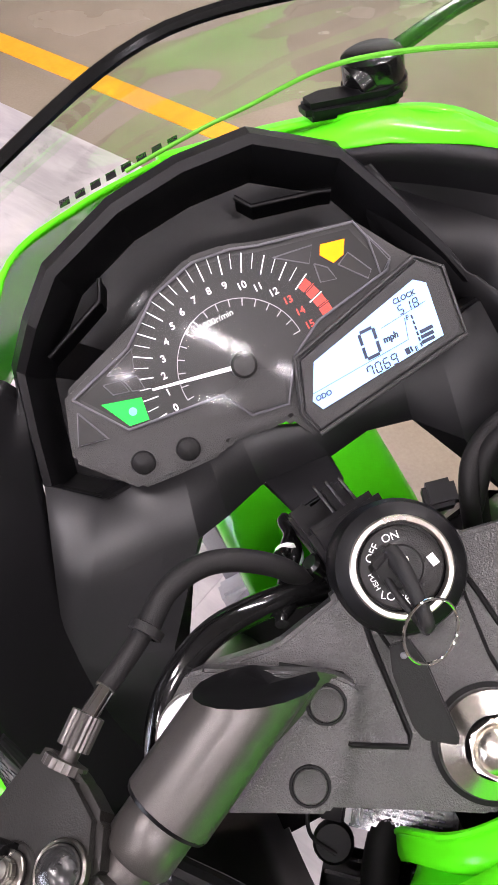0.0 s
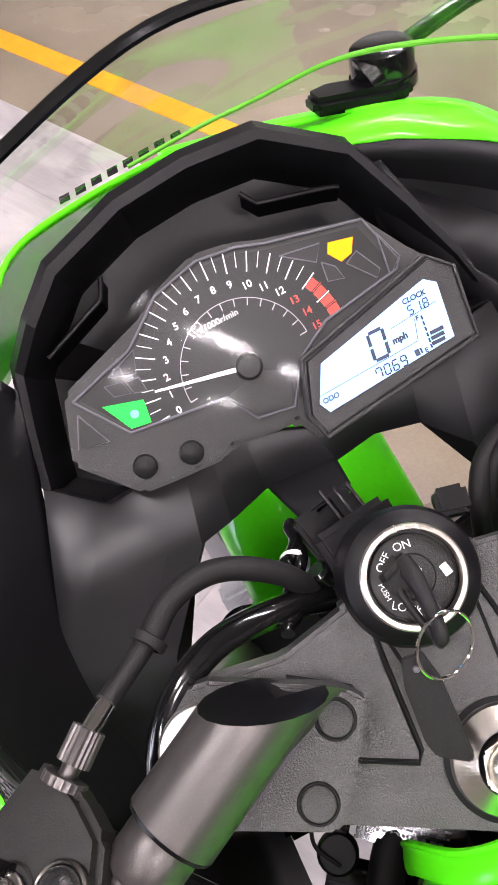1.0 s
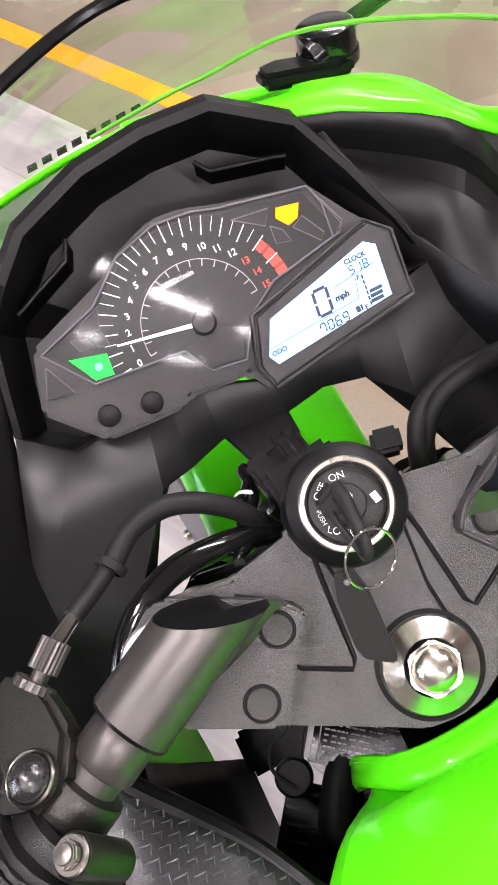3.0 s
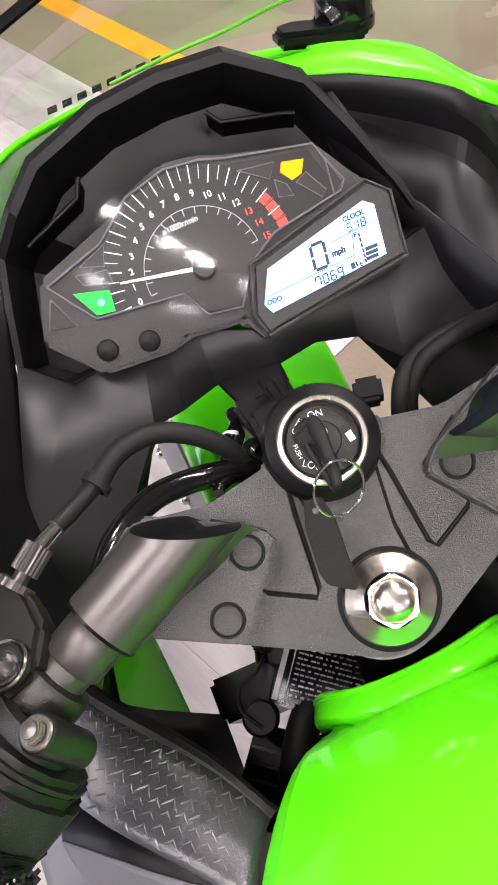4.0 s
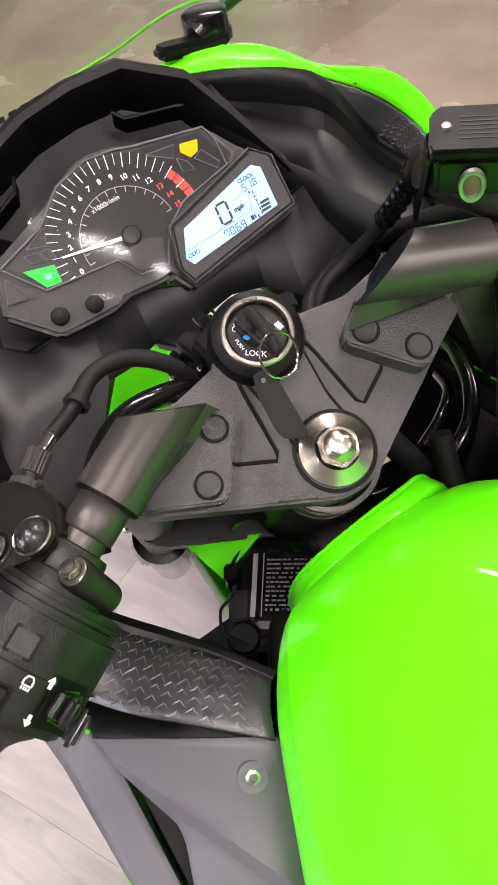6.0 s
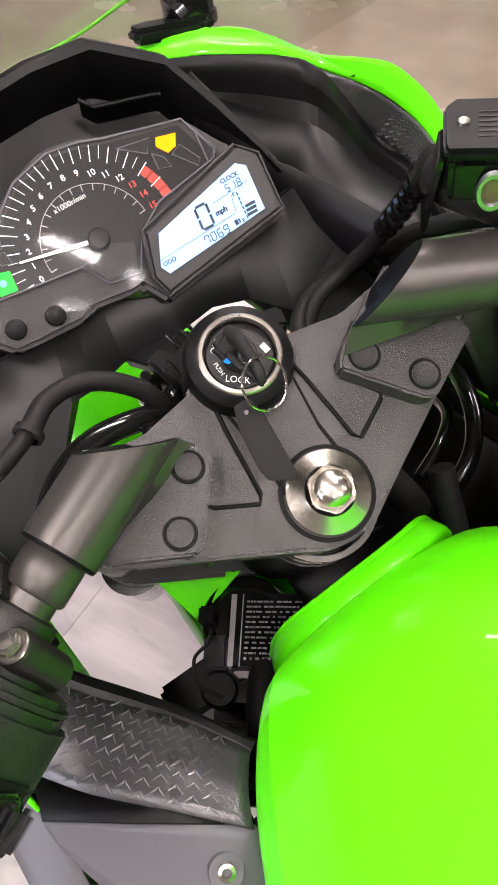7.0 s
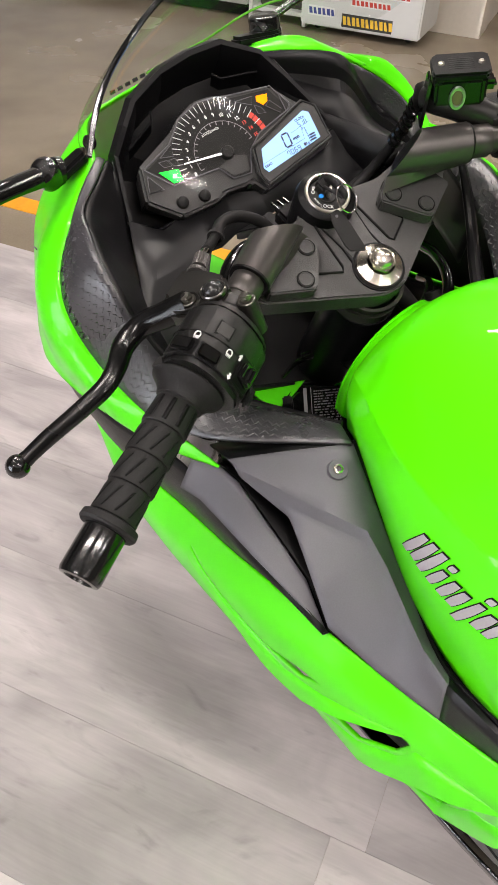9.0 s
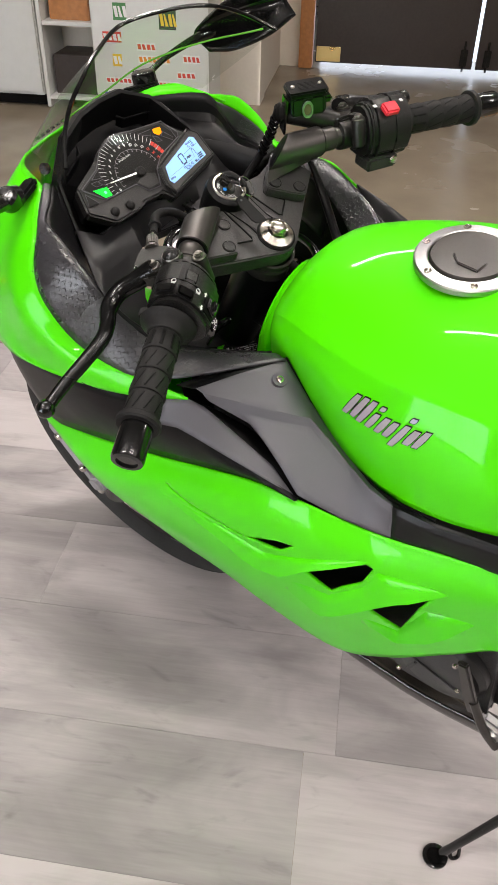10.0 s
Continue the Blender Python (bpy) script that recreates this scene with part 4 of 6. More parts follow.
rows = [scaled(loop, 1.04, (0, .035, -.05)), scaled(loop, 1.022, (0, .008, -.004)), loop, scaled(loop, .975, (0, -.001, -.002)), scaled(loop, .955, (0, .008, -.016)), scaled(loop, .93, (0, .026, -.036)), scaled(loop, .6, (0, .022, -.042)), scaled(loop, .02, (0, .022, -.042))]
part("meter_hood", grid(rows, True), INNER, bike, "matte black faceted meter hood", sharp=12)
RIM_IN = [(.064, .2415, .955), (.069, .2402, .9532), (.092, .2350, .9472), (.126, .2165, .9385), (.1475, .2060, .9245)] + [tuple(p) for p in RSI[3:7]]
crease = [(.080, .232, .944), (.086, .222, .931), (.0945, .207, .912), (.104, .192, .893), (.112, .168, .890), (.120, .146, .885), (.128, .124, .879), (.136, .104, .870), (.142, .090, .855)]
wall = [tuple(Vector(p).lerp(Vector(q), .45) + Vector((.006, .006, -.014))) for p, q in zip(RIM_IN, crease)]
BAND = [tuple(Vector(p).lerp(Vector(q), .30) + Vector((0, 0, -.0015))) for p, q in zip(RIM_IN, wall)]
LEDGE = [tuple(Vector(p).lerp(Vector(q), .40) + Vector((0, .001, -.0105))) for p, q in zip(RIM_IN, wall)]
part("inner_bowl", grid([curve_through(r, 40) for r in (RIM_IN, BAND, LEDGE, wall, crease)]), INNER, bike, "matte black bowl beside the meter", .0015, 18)
part("side_shelf", grid([crease, [tuple(Vector(p) + Vector((-.004, .004, -.030))) for p in crease], [tuple(Vector(p) + Vector((.004, .012, -.075))) for p in crease]]), INNER, bike, "matte black panel beside the meter", .002)
for pts in (((.0177, .0688), (.023, .0615), (.0541, .0538), (.0597, .0517)), ((-.0547, .064), (-.0593, .0548), (-.0922, .0423))):
    q = [DASH @ Vector((x, y, -.002)) for x, y in pts]
    part("hood_tab", join(sweep(q, .0013, 8), grid([q, [p + Vector((0, .006, -.013)) for p in q]])), BLACK, bike, sharp=20)
# inner cowl sides, from strip to hood, and the knee panels below it
IA = [(-.116, .226, .935), (-.140, .204, .933), (-.163, .189, .926), (-.176, .157, .922), (-.184, .131, .911), (-.186, .111, .895), (-.186, .097, .873), (-.182, .079, .846), (-.169, .057, .820)]
IB = [(-.113, .226, .925), (-.130, .206, .915), (-.145, .190, .900), (-.155, .170, .888), (-.160, .150, .872), (-.163, .135, .855), (-.166, .115, .835), (-.166, .095, .815), (-.160, .065, .795)]
IC = [(-.110, .226, .932), (-.120, .208, .905), (-.129, .195, .885), (-.135, .182, .862), (-.140, .170, .840), (-.145, .155, .818), (-.148, .135, .800), (-.150, .110, .785), (-.150, .07, .775)]
part("inner_cowl", surface([IA, IB, IC], 36, 10), INNER, bike, "matte black inner cowl", 0.003)
part("inner_cowl", surface([RSI[3:10], [p + Vector((-.006, -.002, -.022)) for p in RSI[3:10]], [p + Vector((-.014, .004, -.060)) for p in RSI[3:10]]], 30, 10), INNER, bike, "matte black inner cowl", 0.003)
def D(x, y, z=-.013):
    return tuple(DASH @ Vector((x, y, z)))


# lower meter surround: a lit facet by the ridge, then the dark apron with its arch over the steering
APRON = [[(-.1255, .1945, .891), (-.145, .163, .857), (-.160, .138, .829), (-.172, .098, .790)],
         [(-.1036, .1842, .8755), (-.132, .158, .848), (-.159, .136, .828), (-.166, .096, .786)],
         [D(-.083, -.029), (-.090, .1585, .847), (-.125, .128, .815), (-.142, .094, .780)],
         [D(-.062, -.029), (-.0725, .1545, .848), (-.111, .125, .811), (-.131, .092, .777)],
         [D(-.048, -.029), (-.0555, .1650, .838), (-.060, .186, .826), (-.066, .200, .815)],
         [D(-.030, -.029), (-.0320, .1735, .8365), (-.033, .190, .828), (-.034, .205, .815)],
         [D(.000, -.042), (.0070, .1665, .8415), (.007, .186, .832), (.007, .203, .818)],
         [D(.030, -.042), (.0300, .1700, .8420), (.030, .190, .832), (.030, .205, .818)],
         [D(.055, -.039), (.0560, .1690, .8320), (.058, .188, .822), (.060, .200, .810)],
         [D(.078, -.034), (.0745, .1480, .8240), (.083, .125, .795), (.095, .100, .775)],
         [D(.098, -.028), (.108, .1560, .8400), (.120, .125, .800), (.130, .098, .775)],
         [(.112, .184, .879), (.135, .165, .852), (.150, .120, .805), (.160, .095, .780)]]
part("meter_apron", grid([list(r) for r in zip(*APRON)]), LITBLACK, bike, "black apron under the meter, coloured brighter as if lit", .003, 5)
stay = bmesh.new()
put(stay, [(-.0315, .1745, .8365), (.0072, .1668, .8425), (.0058, .1430, .8525), (-.0243, .1350, .8590), (-.0295, .178, .824), (.0060, .170, .830), (.0048, .146, .840), (-.0225, .138, .846)],
    [(0, 1, 2, 3), (7, 6, 5, 4), (0, 4, 5, 1), (1, 5, 6, 2), (2, 6, 7, 3), (3, 7, 4, 0)])
bmesh.ops.bevel(stay, geom=list(stay.edges), offset=.0016, segments=2, affect="EDGES", clamp_overlap=True)
part("meter_stay", stay, LITBLACK, bike, "black stay between meter and lock, coloured brighter as if lit")

# instrument cluster
cl = part("instrument_panel", prism([(-.106, -.006), (-.0945, .0245), (-.046, .0405), (-.0385, .0465), (-.0145, .0545), (.0035, .052), (.016, .047), (.063, .035), (.078, .0115), (.085, .004), (.0925, -.002), (.0885, -.039), (.003, -.0495), (-.005, -.035), (-.0115, -.0355), (-.036, -.032), (-.042, -.0355), (-.068, -.034), (-.083, -.0325)], -.016, .0, DASH, .0025), TEXTURED, bike, "textured black instrument housing")
part("bezel_body", prism([(-.104, -.004), (-.093, .0225), (-.045, .038), (-.0375, .0445), (-.014, .0525), (.0035, .05), (.016, .0455), (.062, .034), (.076, .0105), (.062, -.004), (.012, -.012), (-.004, -.034), (-.07, -.031)], -.03, -.014, DASH, .001), BLACK, cl)
DC = (-.0135, -.0018)
face = [(-.0885, .0185), (-.0565, .0275), (-.050, .0320), (-.036, .0425), (-.0138, .0478), (.004, .0455), (.016, .0415), (.0585, .0320), (.066, .0095), (.0635, .0065), (.0255, .0005), (.0088, -.0088), (-.0032, -.0265), (-.0202, -.0235), (-.0278, -.0096), (-.0725, -.0042)]
part("dial_rim", sweep([DASH @ Vector((DC[0] + (x - DC[0]) * 1.045, DC[1] + (y - DC[1]) * 1.06, .0010)) for x, y in face + face[:1]], .0007, 6), GREY, cl, "thin raised grey rim")
part("dial_face", prism(face, .0002, .0008, DASH), DIAL, cl, "dark dial panel")
ticks, red, minor = bmesh.new(), bmesh.new(), bmesh.new()


def ray_tick(bm, ang, r0, r1, w, z=.0008):
    c, s = math.cos(radians(ang)), math.sin(radians(ang))
    prism([(DC[0] + r0 * c - w * s, DC[1] + r0 * s + w * c), (DC[0] + r1 * c - w * s, DC[1] + r1 * s + w * c), (DC[0] + r1 * c + w * s, DC[1] + r1 * s - w * c), (DC[0] + r0 * c + w * s, DC[1] + r0 * s - w * c)], z, z + .0003, DASH, 0, bm)


A0, A1 = 185.0, 4.0
for k in range(31):
    ang = A0 + (A1 - A0) * k / 30
    ray_tick(ticks if k <= 26 or k % 2 == 0 else red, ang, .0425 if k % 2 == 0 else .0445, .0515 if k < 27 and 3 < k else .050, .0003 if k % 2 == 0 else .00018)
for k in range(16):
    ray_tick(minor, A0 + (A1 - A0) * k / 15, .0275, .031, .00025)
arc = [(DC[0] + .031 * math.cos(radians(A0 + (A1 - A0) * k / 40)), DC[1] + .031 * math.sin(radians(A0 + (A1 - A0) * k / 40))) for k in range(41)]
for a, b in zip(arc, arc[1:]):
    d = Vector((b[0] - a[0], b[1] - a[1])).normalized() * .00018
    prism([(a[0] - d.y, a[1] + d.x), (b[0] - d.y, b[1] + d.x), (b[0] + d.y, b[1] - d.x), (a[0] + d.y, a[1] - d.x)], .0008, .001, DASH, 0, minor)
for k in range(26, 30):
    a, b = A0 + (A1 - A0) * k / 30, A0 + (A1 - A0) * (k + 1) / 30
    if k in (26, 27, 28, 29):
        prism([(DC[0] + r * math.cos(radians(x)), DC[1] + r * math.sin(radians(x))) for r, x in ((.044, a - .8), (.0495, a - .8), (.0495, b + .8), (.044, b + .8))], .0008, .001, DASH, 0, red)
part("tick_marks", ticks, WHITE, cl, "white printed scale")
part("inner_scale", minor, SILVERP, cl, "thin grey printed scale")
part("red_zone", red, REDP, cl, "red printed zone")
for k in range(16):
    ang = radians(A0 + (A1 - A0) * k / 15)
    r = .0375 if k < 10 else .0365
    lettering("dial_number", str(k), .0047, DASH @ pose(DC[0] + r * math.cos(ang), DC[1] + r * math.sin(ang), .0009), WHITE if k < 13 else REDP, cl, "", raise_by=.0001, bold=.0001)
lettering("dial_caption", "x1000r/min", .0042, DASH @ pose(-.0165, .0225, .0009), WHITE, cl, raise_by=.0001)
needle = bmesh.new()
ang = radians(168)
nd = DASH @ pose(DC[0], DC[1], .003) @ Matrix.Rotation(ang, 4, "Z")
prism([(0, -.0011), (.044, -.0005), (.044, .0005), (0, .0011)], 0, .001, nd, 0, needle)
# the pointer gives off a faint glow of its own
part("needle", needle, glow("needle_glow", (1, 1, 1), 0.5), cl, "white pointer with a faint glow of its own")
part("needle_hub", lathe([(0, .0055), (.005, .0052), (.0062, .0042), (.0066, .0)], DASH @ pose(DC[0], DC[1], .0008), 24), SMOKE, cl)
part("dial_peak", prism([(-.0278, -.0096), (-.0205, -.0232), (-.0035, -.0262), (.003, -.012), (-.010, -.006)], .0006, .0026, DASH, .0006), TEXTURED, cl)
# clear domed window over the dial
dome = bmesh.new()
grid([[DASH @ Vector((DC[0] - .006 + .054 * q * math.cos(a), DC[1] + .011 + .043 * q * math.sin(a), .0032 + .0058 * (1 - q * q))) for a in [2 * math.pi * k / 48 for k in range(48)]] for q in (1, .85, .7, .55, .4, .25, .12, .002)], True, dome)
part("dial_window", dome, clear("dial_window_plastic", (0.97, 0.97, 0.97), 0.11), cl, "clear domed window").visible_shadow = False
# lamps
part("green_indicator", prism([(-.081, .0118), (-.063, .0065), (-.0645, -.0042), (-.0738, -.0028)], .0008, .0016, DASH), GREENLED, cl, "lit green indicator")
part("lamp_core", lathe([(0, .0020), (.0011, .0019), (.0020, .0016)], DASH @ pose(-.0695, .0025, 0), 16), glow("green_core", (0.12, 1.0, 0.35), 1.3), cl, "bright lamp core")
part("amber_indicator", prism([(.0435, .0315), (.0548, .0288), (.0512, .0225), (.0455, .0212), (.0412, .0272)], .0008, .0016, DASH), AMBER, cl, "lit amber indicator")
for poly in ([(-.0725, .0225), (-.0565, .0285), (-.0605, .0185)], [(-.076, .0195), (-.074, .0135), (-.0665, .0115), (-.068, .018)], [(-.0665, .0172), (-.0652, .0110), (-.0595, .0092), (-.0602, .0165)], [(.021, .036), (.040, .0330), (.035, .026)], [(.047, .0195), (.0535, .0225), (.060, .0105), (.057, .0075)], [(.037, .025), (.042, .0205), (.0435, .0140), (.036, .0160)]):
    part("dark_lens", prism(poly, .0006, .0012, DASH), SMOKE, cl)
    part("lens_rim", sweep([DASH @ Vector((x, y, .0012)) for x, y in poly + poly[:1]], .00035, 6), GREY, cl)
for poly in ([(-.0925, .0135), (-.0855, -.0035), (-.0995, -.0005)], [(.0650, .0255), (.0705, .0115), (.0630, .0060)]):
    part("lens_rim", sweep([DASH @ Vector((x, y, .0014)) for x, y in poly + poly[:1]], .0005, 6), GREY, cl)
    part("corner_lens", prism(poly, -.0004, .0016, DASH, .0005), SMOKE, cl, "dark triangular lens")
for x, y in ((-.0766, -.0212), (-.0548, -.0252)):
    part("button", lathe([(0, .0082), (.003, .0078), (.0052, .006), (.0058, .003), (.0060, .001), (.0078, .0008), (.0080, -.003)], DASH @ pose(x, y, -.003), 24), RUBBER, cl, "round black rubber button")
# screen on the right
part("screen_bezel", prism([(.0084, -.0095), (.080, .0078), (.0905, -.0026), (.0872, -.0372), (.003, -.0478), (-.0008, -.0345)], .0, .0075, DASH, .003), TEXTURED, cl)
LP = [(.0157, -.0152), (.0736, -.0023), (.0787, -.0062), (.0758, -.0318), (.0099, -.0368), (.0072, -.0314)]
part("bezel_lip", sweep([DASH @ Vector((x, y, .0072)) for x, y in ((.0086, -.0098), (.0785, .0070), (.0890, -.0030), (.0860, -.0365), (.0040, -.0468), (.0002, -.0345), (.0086, -.0098))], .0011, 8), TEXTURED, cl)
part("display", prism(LP, .0074, .0082, DASH), LCD, cl, "backlit pale blue liquid-crystal display")
LX = frame_at(DASH @ Vector((.046, -.0185, .0083)), DASH.to_3x3() @ Vector((1, -.012, 0)), DASH.to_3x3() @ Vector((0, 1, 0)))


def ink(name, words, size, x, y, bold=0.0002):
    lettering(name, words, size, LX @ pose(x, y, 0), INK, cl, "", raise_by=.0001, bold=bold, shear=.12)


SEG = {"0": "abcdef", "1": "bc", "5": "afgcd", "6": "afgcde", "7": "abcf", "8": "abcdefg", "9": "abcdfg"}


def segments(name, words, x, y, w, h, gap, t):
    """Liquid-crystal digits: slanted bars."""
    bm = bmesh.new()
    x -= (len(words) - 1) * gap / 2
    for ch in words:
        spots = {"a": (0, h / 2, 0), "g": (0, 0, 0), "d": (0, -h / 2, 0), "b": (w / 2, h / 4, 1), "c": (w / 2, -h / 4, 1), "e": (-w / 2, -h / 4, 1), "f": (-w / 2, h / 4, 1)}
        for k in SEG[ch]:
            u, v, up = spots[k]
            L = (h / 2 if up else w) - t * .7
            poly = [(-t / 2, -L / 2), (t / 2, -L / 2), (t / 2, L / 2), (-t / 2, L / 2)] if up else [(-L / 2, -t / 2), (L / 2, -t / 2), (L / 2, t / 2), (-L / 2, t / 2)]
            prism([(x + u + p + (v + q) * .12, y + v + q) for p, q in poly], 0, .0002, LX, 0, bm)
        x += gap
    part(name, bm, INK, cl, "dark liquid-crystal digits")


segments("digit", "0", -.0032, -.0009, .0072, .0125, .01, .0015)
segments("clock_digits", "518", .0203, .0066, .0022, .0040, .0038, .0005)
segments("odometer", "7069", -.0020, -.0127, .0026, .0046, .0042, .0006)
ink("unit", "mph", .0042, .0068, -.0027)
ink("clock_caption", "CLOCK", .0034, .0201, .0111, .0001)
ink("odometer_caption", "ODO", .0034, -.0330, -.0132, .0001)
ink("fuel_letter", "F", .0030, .0176, .0019, .0001)
ink("fuel_letter", "E", .0030, .0156, -.0130, .0001)
bars = bmesh.new()
for k in range(6):
    box(.0008, .0019, .0002, LX @ pose(.0185 + .00026 * k, -.0122 + k * .0027, .0001), 0, bars)
for k in range(3):
    box(.0066, .0017, .0002, LX @ pose(.0224 + k * .0006, -.0116 + k * .0024, .0001), 0, bars)
box(.0009, .0026, .0002, LX @ pose(.0134, -.0120, .0001), 0, bars)
box(.0022, .0030, .0002, LX @ pose(.0114, -.0121, .0001), 0, bars)
for p, q in (((-.0372, -.0102), (.0139, -.0074)), ((.0139, -.0074), (.0165, .0024)), ((.0046, .0029), (.0287, .0052))):
    d = Vector((q[0] - p[0], q[1] - p[1]))
    box(d.length, .00022, .0002, LX @ pose((p[0] + q[0]) / 2, (p[1] + q[1]) / 2, .0001, 0, 0, math.degrees(math.atan2(d.y, d.x))), 0, bars)
part("display_print", bars, INK, cl, "dark fuel bars and rules")

# steering: upper yoke, ignition lock, stem nut
yk = [(.0, -.0245), (.013, -.0225), (.0235, -.0165), (.040, -.0075), (.070, .0085), (.101, .0255), (.112, .040), (.110, .062), (.092, .074), (.056, .068), (.027, .0735), (.021, .090)]
yoke = part("upper_yoke", prism(yk + [(0, .098)] + [(-a, b) for a, b in reversed(yk[1:])], -.036, -.0135, STEER, .0018), CAST, bike, "textured black cast upper yoke")


def ridge(pts, r, w, mat, name, parent=yoke, n=0):
    return part(name, sweep([S(u, v, w) for u, v in pts], r, 8, n), mat, parent)


# near-black pieces that paint the shade of grooves, cuts and gaps
GROOVE = material("groove_shade", (0.003, 0.003, 0.003), 0.6, spec=0.15, grain=0.2, wear=0.05)
for s in (-1, 1):
    ridge([(s * .0205, .066), (s * .0228, .050), (s * .0258, .016), (s * .0285, .0125), (s * .047, .0225), (s * .0492, .0255), (s * .038, .043), (s * .038, .047), (s * .058, .061)], .0011, -.0132, GROOVE, "yoke_groove")
    ridge([(s * .0185, .060), (s * .0150, .030), (s * .0165, .010)], .0009, -.0134, GROOVE, "yoke_groove")
part("yoke_web", prism([(-.0185, .062), (.0185, .062), (.013, .016), (-.013, .016)], -.0136, -.0128, STEER, .0003), CAST, yoke)
nutring = [(r, h) for r, h in ((.0225, -.0136), (.0225, -.0122), (.0205, -.0118))]
part("nut_seat", lathe(nutring, STEER, 48), GROOVE, yoke)
stem = part("stem_nut", lathe([(.0196, -.0136), (.0196, -.0098), (.0185, -.0092), (.0125, -.0060), (.0118, -.0055)], STEER, 64), STEEL, bike, "bright steel stem nut with a conical collar")
part("hexagon", prism(circle(.0118, 6, start=10, end=370), -.0075, -.0008, STEER, .0010), STEEL, stem)
part("dome", lathe([(.0098, -.0010), (.0096, .0008), (.0088, .0004), (.0074, .0024), (.0044, .0042), (0, .0049)], STEER, 40), STEEL, stem, "polished dome")
LOCK = STEER @ pose(0, .0734, 0)
lock = part("ignition_lock", lathe([(.0262, -.045), (.0262, -.010), (.0245, -.004), (.0205, -.0015), (.0195, -.0012)], LOCK, 56), BLACK, bike, "black ignition lock housing")
part("lock_ring", lathe([(.0195, -.0030), (.0195, .0), (.0188, .0008), (.0172, .0009), (.0168, .0), (.0168, -.004)], LOCK, 56), STEEL, lock, "bright metal ring")
part("lock_face", lathe([(.0172, -.0056), (.0158, -.0054), (.0155, -.0030), (.0148, -.0026), (.0085, -.0026), (.0078, -.0016), (0, -.0014)], LOCK, 48), HOUSING, lock, "dark grey lock face")
for words, ang in (("OFF", 128), ("ON", 82), ("LOCK", 232), ("PUSH", 182)):
    lettering("lock_word", words, .0043 if words != "PUSH" else .0028, LOCK @ pose(.0116 * math.cos(radians(ang)), .0116 * math.sin(radians(ang)), -.0026, 0, 0, ang - 90 if ang < 150 else ang + 90), WHITE, lock, "", raise_by=.0002)
part("lock_label", box(.0030, .0045, .0003, LOCK @ pose(.0118, -.003, -.0026, 0, 0, 10)), WHITE, lock)
part("lock_light", lathe([(0, -.0008), (.0018, -.0010), (.0023, -.0020)], LOCK @ pose(-.0058, .001, 0), 16), BLUELED, lock, "small blue light")
part("lock_plinth", prism([(-.020, .060), (.020, .060), (.017, .094), (-.017, .094)], -.03, -.0115, STEER, .003), BLACK, lock)

# ignition key with ring and leather tag
key = empty("ignition_key", BIKE @ STEER @ pose(0, .0734, 0))
part("key_shaft", box(.008, .0025, .012, pose(.0, 0, .003, 0, 0, 60), .0006), STEEL, key)
part("key_head", prism([(-.0062, -.0045), (.0050, -.0055), (.0066, .0), (.0050, .0058), (-.0055, .0055), (-.0072, .001)], .004, .0165, pose(-.004, .0065, 0, 12, -10, 20), .002), RUBBER, key, "black rubber key head")
part("key_loop", sweep([(-.003, .007, .013), (-.0022, .002, .018), (-.0025, -.005, .0205), (-.0032, -.013, .0222), (-.0042, -.0185, .0222), (-.0056, -.0195, .0205)], [.0042, .0036, .0031, .003, .003, .0024], 14, 24, flat_y=.8), RUBBER, key, "bent black rubber loop")
part("key_loop", sweep([(-.008, .002, .0125), (-.0082, -.004, .0160), (-.0070, -.012, .0190), (-.0056, -.0190, .0205)], [.0016, .0014, .0014, .0016], 10, 16), RUBBER, key, "thin rubber strap")
tor = [Vector((.0115 * math.cos(a), .0115 * math.sin(a), 0)) for a in [2 * math.pi * k / 40 for k in range(41)]]
part("split_ring", sweep([pose(-.004, -.0215, .0215, 25, 20, 0) @ p for p in tor], .0006, 8), CHROME, key, "thin steel split ring")
TAG = frame_at((-.0155, -.0290, .0105), (.93, -.10, .22), (.12, .95, .13))
part("leather_tag", prism([(-.0035, .008), (.0040, .008), (.0066, -.002), (.0070, -.030), (.0052, -.033), (-.0052, -.0275), (-.0070, -.022), (-.0064, -.002)], -.0009, .0009, TAG, .0006), RUBBER, key, "worn black leather tag")
part("tag_rivet", lathe([(0, .0016), (.0010, .0015), (.0014, .0008)], TAG @ pose(0, .003, 0), 12), GREY, key)
tagged(key, "black key with steel ring and leather tag in the lock", "key")

# fork, stem, wheel, mudguard
for s in (-1, 1):
    leg = part("fork_tube", sweep([S(s * .096, .050, -.012), S(s * .096, .050, -.40)], .0185, 24), SATIN, bike, "black fork tube")
    part("fork_cap", lathe([(0, .003), (.009, .003), (.011, .0), (.0175, -.001), (.0185, -.006)], Matrix.Translation(S(s * .096, .05, -.010)) @ STEER.to_3x3().to_4x4(), 32), ALU, leg)
    part("fork_slider", sweep([S(s * .096, .050, -.36), S(s * .096, .050, -.70)], .027, 24), GLOSSY, leg)
part("steering_stem", sweep([S(0, 0, -.03), S(0, 0, -.24)], .024, 24), BLACK, bike, "black steering stem")
part("stem_collar", lathe([(.030, -.040), (.030, -.036), (.027, -.036), (.027, -.048), (.030, -.048), (.030, -.06)], STEER, 40), SATIN, bike, "dark steel bearing collar under the yoke")
part("lower_yoke", prism(yk + [(0, .098)] + [(-a, b) for a, b in reversed(yk[1:])], -.235, -.20, STEER, .003), BLACK, bike, "black lower yoke")
AX = Matrix(((0, 0, 1, 0), (1, 0, 0, .354), (0, 1, 0, .30), (0, 0, 0, 1)))
